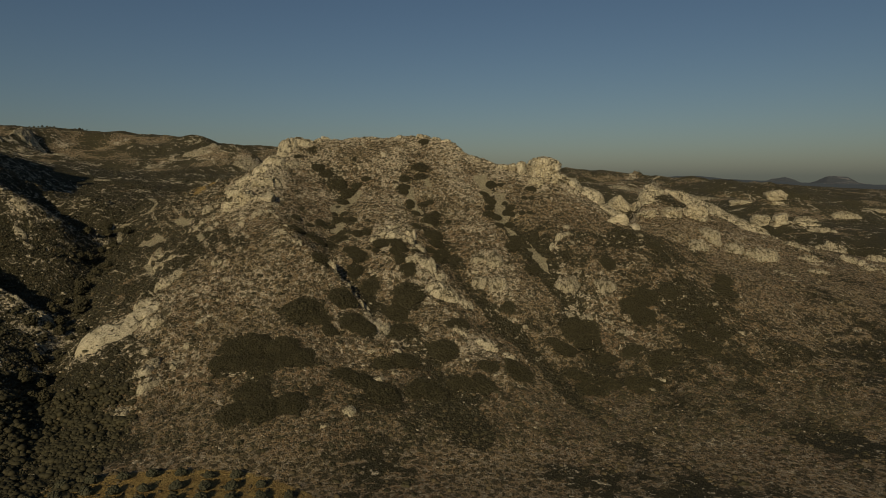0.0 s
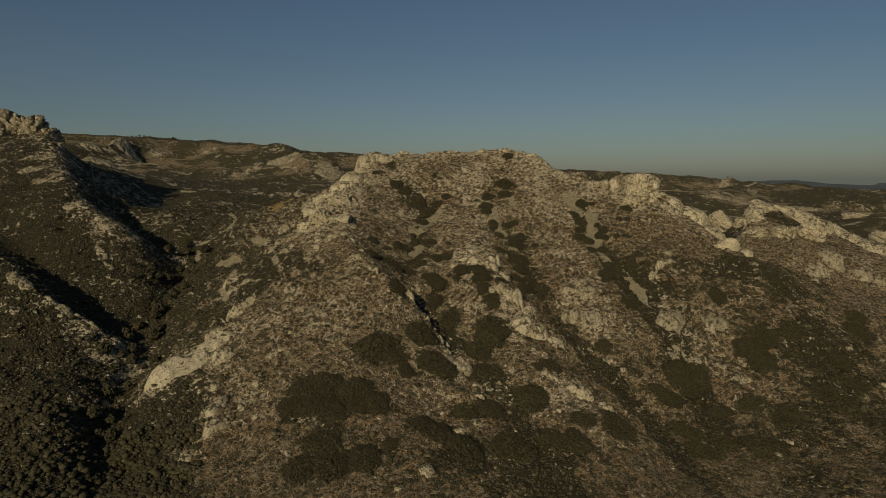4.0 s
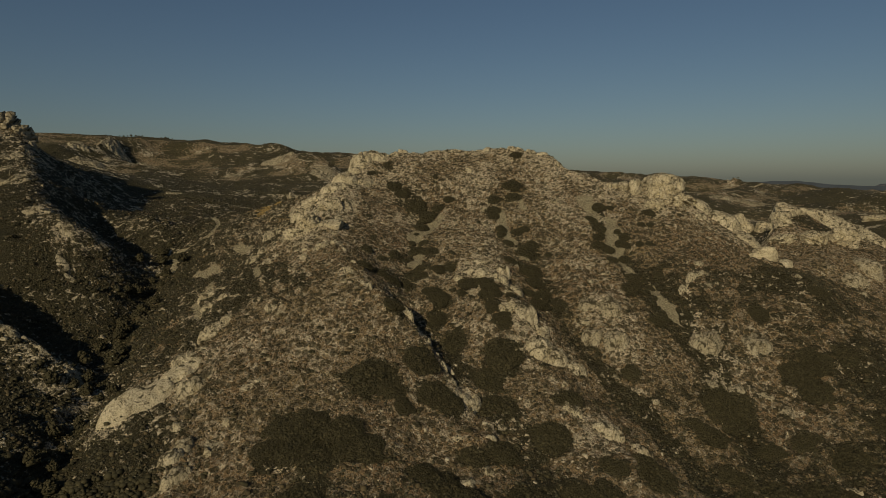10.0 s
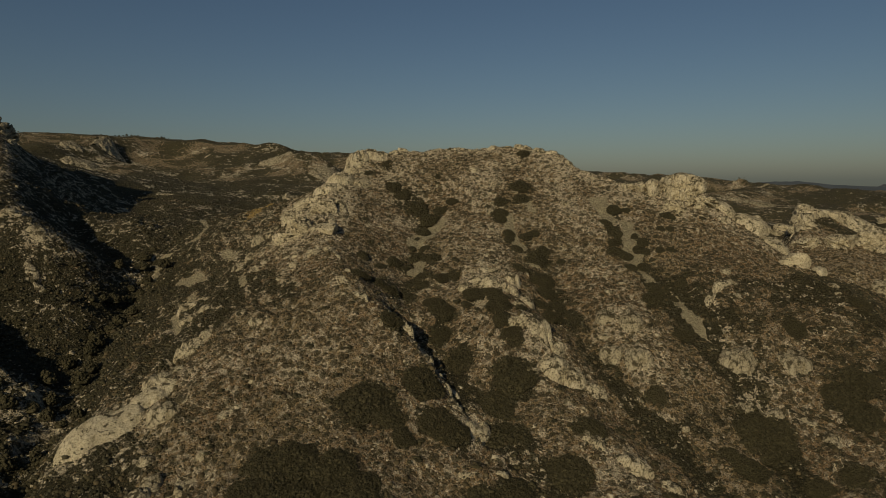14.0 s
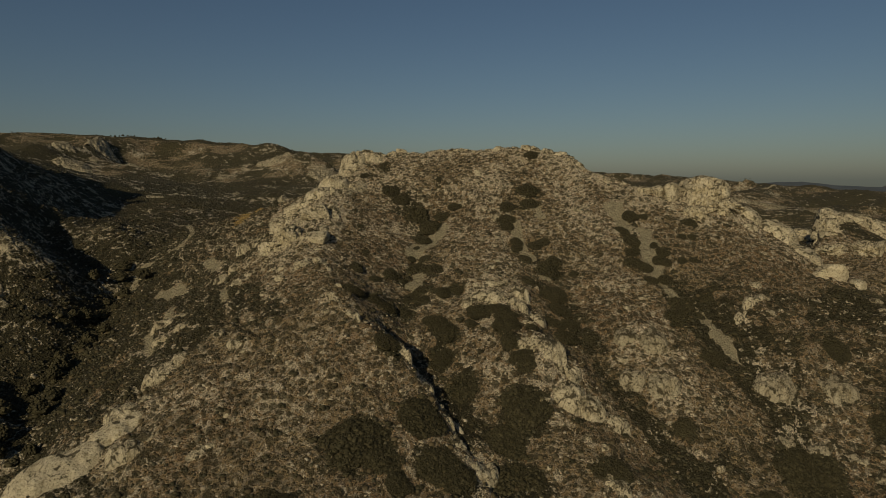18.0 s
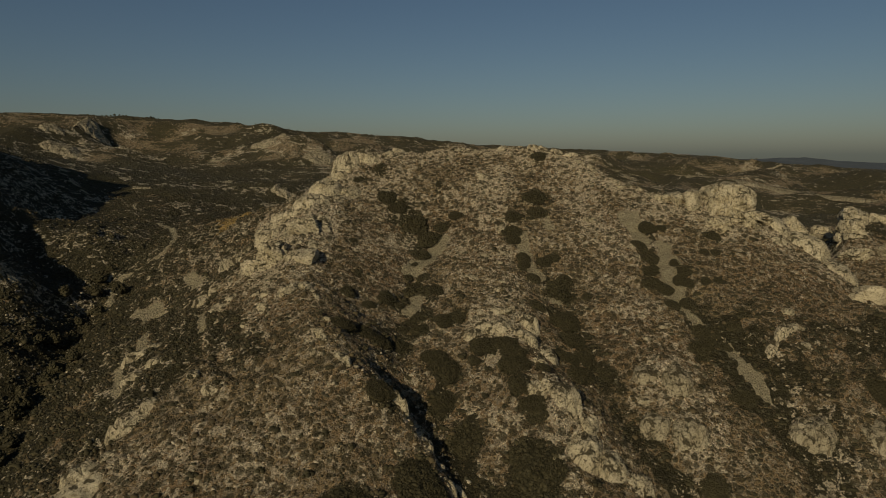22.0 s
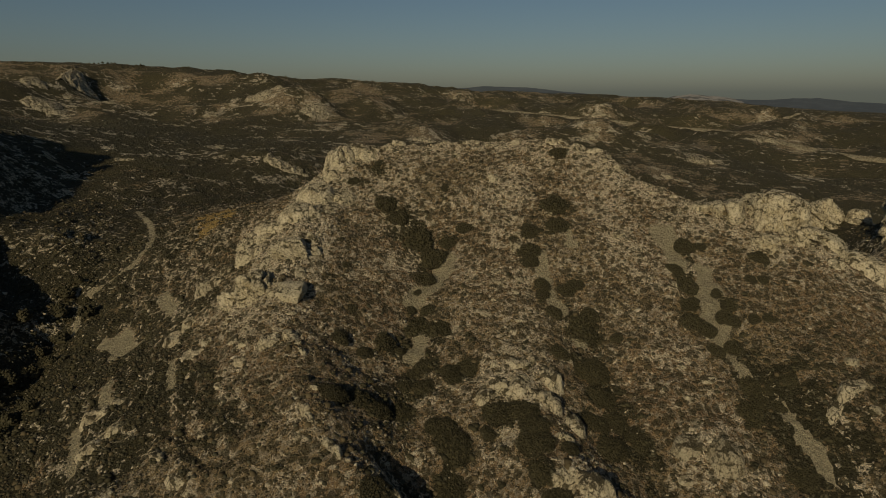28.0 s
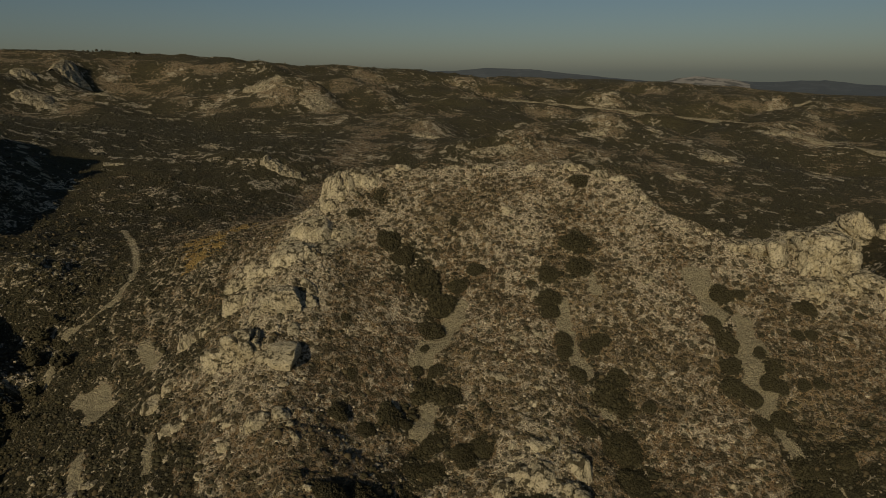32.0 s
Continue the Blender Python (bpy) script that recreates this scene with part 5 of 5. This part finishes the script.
for spots, label, group in ((LOWER, "dark green evergreen oak thicket on the lower slope", "thickets of the lower slope"), (RIGHT, "dark green evergreen thicket on the broad slope", "thickets of the broad slope"),
                            (UPPER, "round dark green bush beside a gravel chute", "bushes below the summit"), (UPLEFT, "round dark green bush on the brown slope", "bushes below the summit"),
                            (SCREE, "round dark green bush beside a gravel chute", "bushes along the gravel chutes"), (GULLY, "dark green oak thicket in a shaded gully", "thickets of the gullies")):
    for x, y, r in spots:
        plant("evergreen_shrub", label, "shrub", group, x, y, r * (1.55 if spots is LOWER else 1.3), THICKET_CROWNS if spots in (LOWER, RIGHT, GULLY) else OAK_CROWNS, 0.0, 0.75 if spots in (LOWER, RIGHT) else 1.0)
for x, y, z in densify(RAVINE[2:9], 3.2):
    plant("ravine_tree", "dark oak tree in the shaded ravine", "tree", "trees of the ravine", x + rng.normal() * 2.6, y + rng.normal() * 2, rng.uniform(1.1, 2.0), TREE_CROWNS, 0.5, 1.1)

# ---- olive orchard at the foot of the hill ----
def in_orchard(x, y):
    return -66 < x < -2 and 84 < y < 118.2 - 0.026 * max(0, x + 30) ** 2 - 0.13 * min(0, x + 55) ** 2


for i in range(14):
    for j in range(8):
        x, y = -66 + i * 5.1 + j * 0.35 + rng.normal() * 0.2, 117.0 - j * 4.3 + rng.normal() * 0.2
        if in_orchard(x, y):
            plant("olive_tree", "grey-green olive tree in dry yellow soil", "tree", "olive trees in rows", x, y, rng.uniform(0.95, 1.2), OLIVE_CROWNS, 0.5, 0.9)


# ---- the distant road and ranges ----
def ribbon(name, label, line, width, lift, mat, category):
    pts = densify(line, 8)
    xy = np.array([p[:2] for p in pts])
    d = np.gradient(xy, axis=0)
    nrm = np.stack([-d[:, 1], d[:, 0]], 1) / np.linalg.norm(d, axis=1)[:, None]
    zc = land(xy[:, 0], xy[:, 1])
    zc = np.convolve(np.pad(zc, 6, mode="edge"), np.ones(13) / 13, "valid") + lift
    rows = []
    for off, drop in ((-width * 0.9, lift + 2.0), (-width / 2, 0), (width / 2, 0), (width * 0.9, lift + 2.0)):
        p = xy + nrm * off
        rows.append(np.column_stack([p, zc - drop]))
    v = np.stack(rows, 1).reshape(-1, 3)
    f = np.array([(4 * i + k, 4 * i + k + 1, 4 * i + k + 5, 4 * i + k + 4) for i in range(len(pts) - 1) for k in range(3)])
    return tagged(new(name, mesh_of(name, v, f, mat)), label, category, kind="structure")


ROADSIDE = limestone_material("roadside", 0.75)
ribbon("road", "pale road on a cut bank along the distant hills", [(520, 470), (410, 540), (345, 640), (318, 720), (290, 815), (255, 865), (213, 893), (120, 905), (40, 896), (-27, 890)], 2.4, 2.2, ROADSIDE, "road")
ribbon("road_far_end", "pale road on a cut bank along the distant hills", [(-75, 886), (-120, 892), (-170, 905)], 2.6, 1.6, ROADSIDE, "road")


def range_of_hills(name, label, crest, foot, seed, mat, rough):
    """A distant range: slopes falling towards the valley from a broken crest."""
    pts = np.array(densify(crest, 9.0))
    n, m = len(pts), 14
    run = np.arange(n) * 9.0
    top = pts[:, 2] + fbm(run, run * 0, 110, 4, seed, 0.6) * rough
    w = np.linspace(0, 1, m)[:, None]
    shrink = 1 - 0.16 * w
    gully = fbm(run[None] + 0 * w, 300 * w + 0 * run[None], 70, 4, seed + 3) * rough * 1.6 * np.sin(np.pi * w)
    v = np.stack([pts[None, :, 0] * shrink, pts[None, :, 1] * shrink, top * (1 - w) ** 1.3 + foot * (1 - (1 - w) ** 1.3) + gully], -1)
    idx = np.arange(n * m).reshape(m, n)
    f = np.stack([idx[:-1, :-1], idx[1:, :-1], idx[1:, 1:], idx[:-1, 1:]], -1).reshape(-1, 4)
    return tagged(new(name, mesh_of(name, v.reshape(-1, 3), f, mat, True)), label, "mountains", kind="structure")


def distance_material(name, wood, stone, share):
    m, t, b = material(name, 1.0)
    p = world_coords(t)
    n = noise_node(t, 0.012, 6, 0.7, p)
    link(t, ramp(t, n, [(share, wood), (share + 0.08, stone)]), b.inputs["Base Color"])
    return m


# HAZY and HAZY_ROCK have the blue-grey of haze mixed into their colours
HAZY = distance_material("hazed_far_woods", (0.085, 0.10, 0.11), (0.10, 0.115, 0.125), 0.5)
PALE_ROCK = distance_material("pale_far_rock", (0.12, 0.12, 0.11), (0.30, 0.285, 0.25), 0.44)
HAZY_ROCK = distance_material("hazed_far_rock", (0.09, 0.10, 0.105), (0.22, 0.215, 0.20), 0.52)
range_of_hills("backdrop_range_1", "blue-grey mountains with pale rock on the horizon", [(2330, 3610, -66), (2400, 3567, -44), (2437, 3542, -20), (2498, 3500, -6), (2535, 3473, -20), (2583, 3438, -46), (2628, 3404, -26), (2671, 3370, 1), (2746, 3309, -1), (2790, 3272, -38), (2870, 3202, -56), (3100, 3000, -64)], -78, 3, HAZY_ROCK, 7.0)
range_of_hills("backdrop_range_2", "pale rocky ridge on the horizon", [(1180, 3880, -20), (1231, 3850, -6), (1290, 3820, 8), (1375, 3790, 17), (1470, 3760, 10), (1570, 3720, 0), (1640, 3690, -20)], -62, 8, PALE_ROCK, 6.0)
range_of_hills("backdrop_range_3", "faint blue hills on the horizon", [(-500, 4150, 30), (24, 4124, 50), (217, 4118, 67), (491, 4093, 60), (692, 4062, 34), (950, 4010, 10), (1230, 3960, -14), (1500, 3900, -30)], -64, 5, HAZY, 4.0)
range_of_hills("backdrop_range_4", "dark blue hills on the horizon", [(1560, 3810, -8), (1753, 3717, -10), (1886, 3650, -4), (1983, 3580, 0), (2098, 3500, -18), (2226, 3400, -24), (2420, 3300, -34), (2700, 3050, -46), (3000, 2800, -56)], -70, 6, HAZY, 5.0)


# ---- crags and trees of the distant hills ----
def distant_crags():
    r = np.random.default_rng(77)
    for kx, ky, ka, kb in PATCHES_WEST + PATCHES_EAST:
        x, y = kx + r.normal() * ka * 0.4, ky + r.normal() * kb * 0.35
        w = max(9.0, min(34.0, ka * r.uniform(0.8, 1.4)))
        rock_seed[0] += 1
        me = outcrop_mesh(x, y, w, w * r.uniform(0.45, 0.8), w * r.uniform(0.05, 0.11), r.uniform(-40, 40), rock_seed[0], LIME_GREY, ribs=w * 0.22, beds=2.0, rough=2.0, follow=1.0)
        ob = tagged(new("hill_crag", me), "pale limestone crag on a distant scrubby hill", "rock outcrop", "crags of the distant hills")
        ob.location = (x, y, ground_z(x, y))


distant_crags()
for k in range(13):
    x = -445 + 6.2 * k + rng.normal() * 1.6
    plant("skyline_tree", "small dark tree on the distant crest", "tree", "trees of the distant crest", x, 908 + rng.normal() * 3, rng.uniform(0.9, 1.8), TREE_CROWNS, 0.5, 1.1)
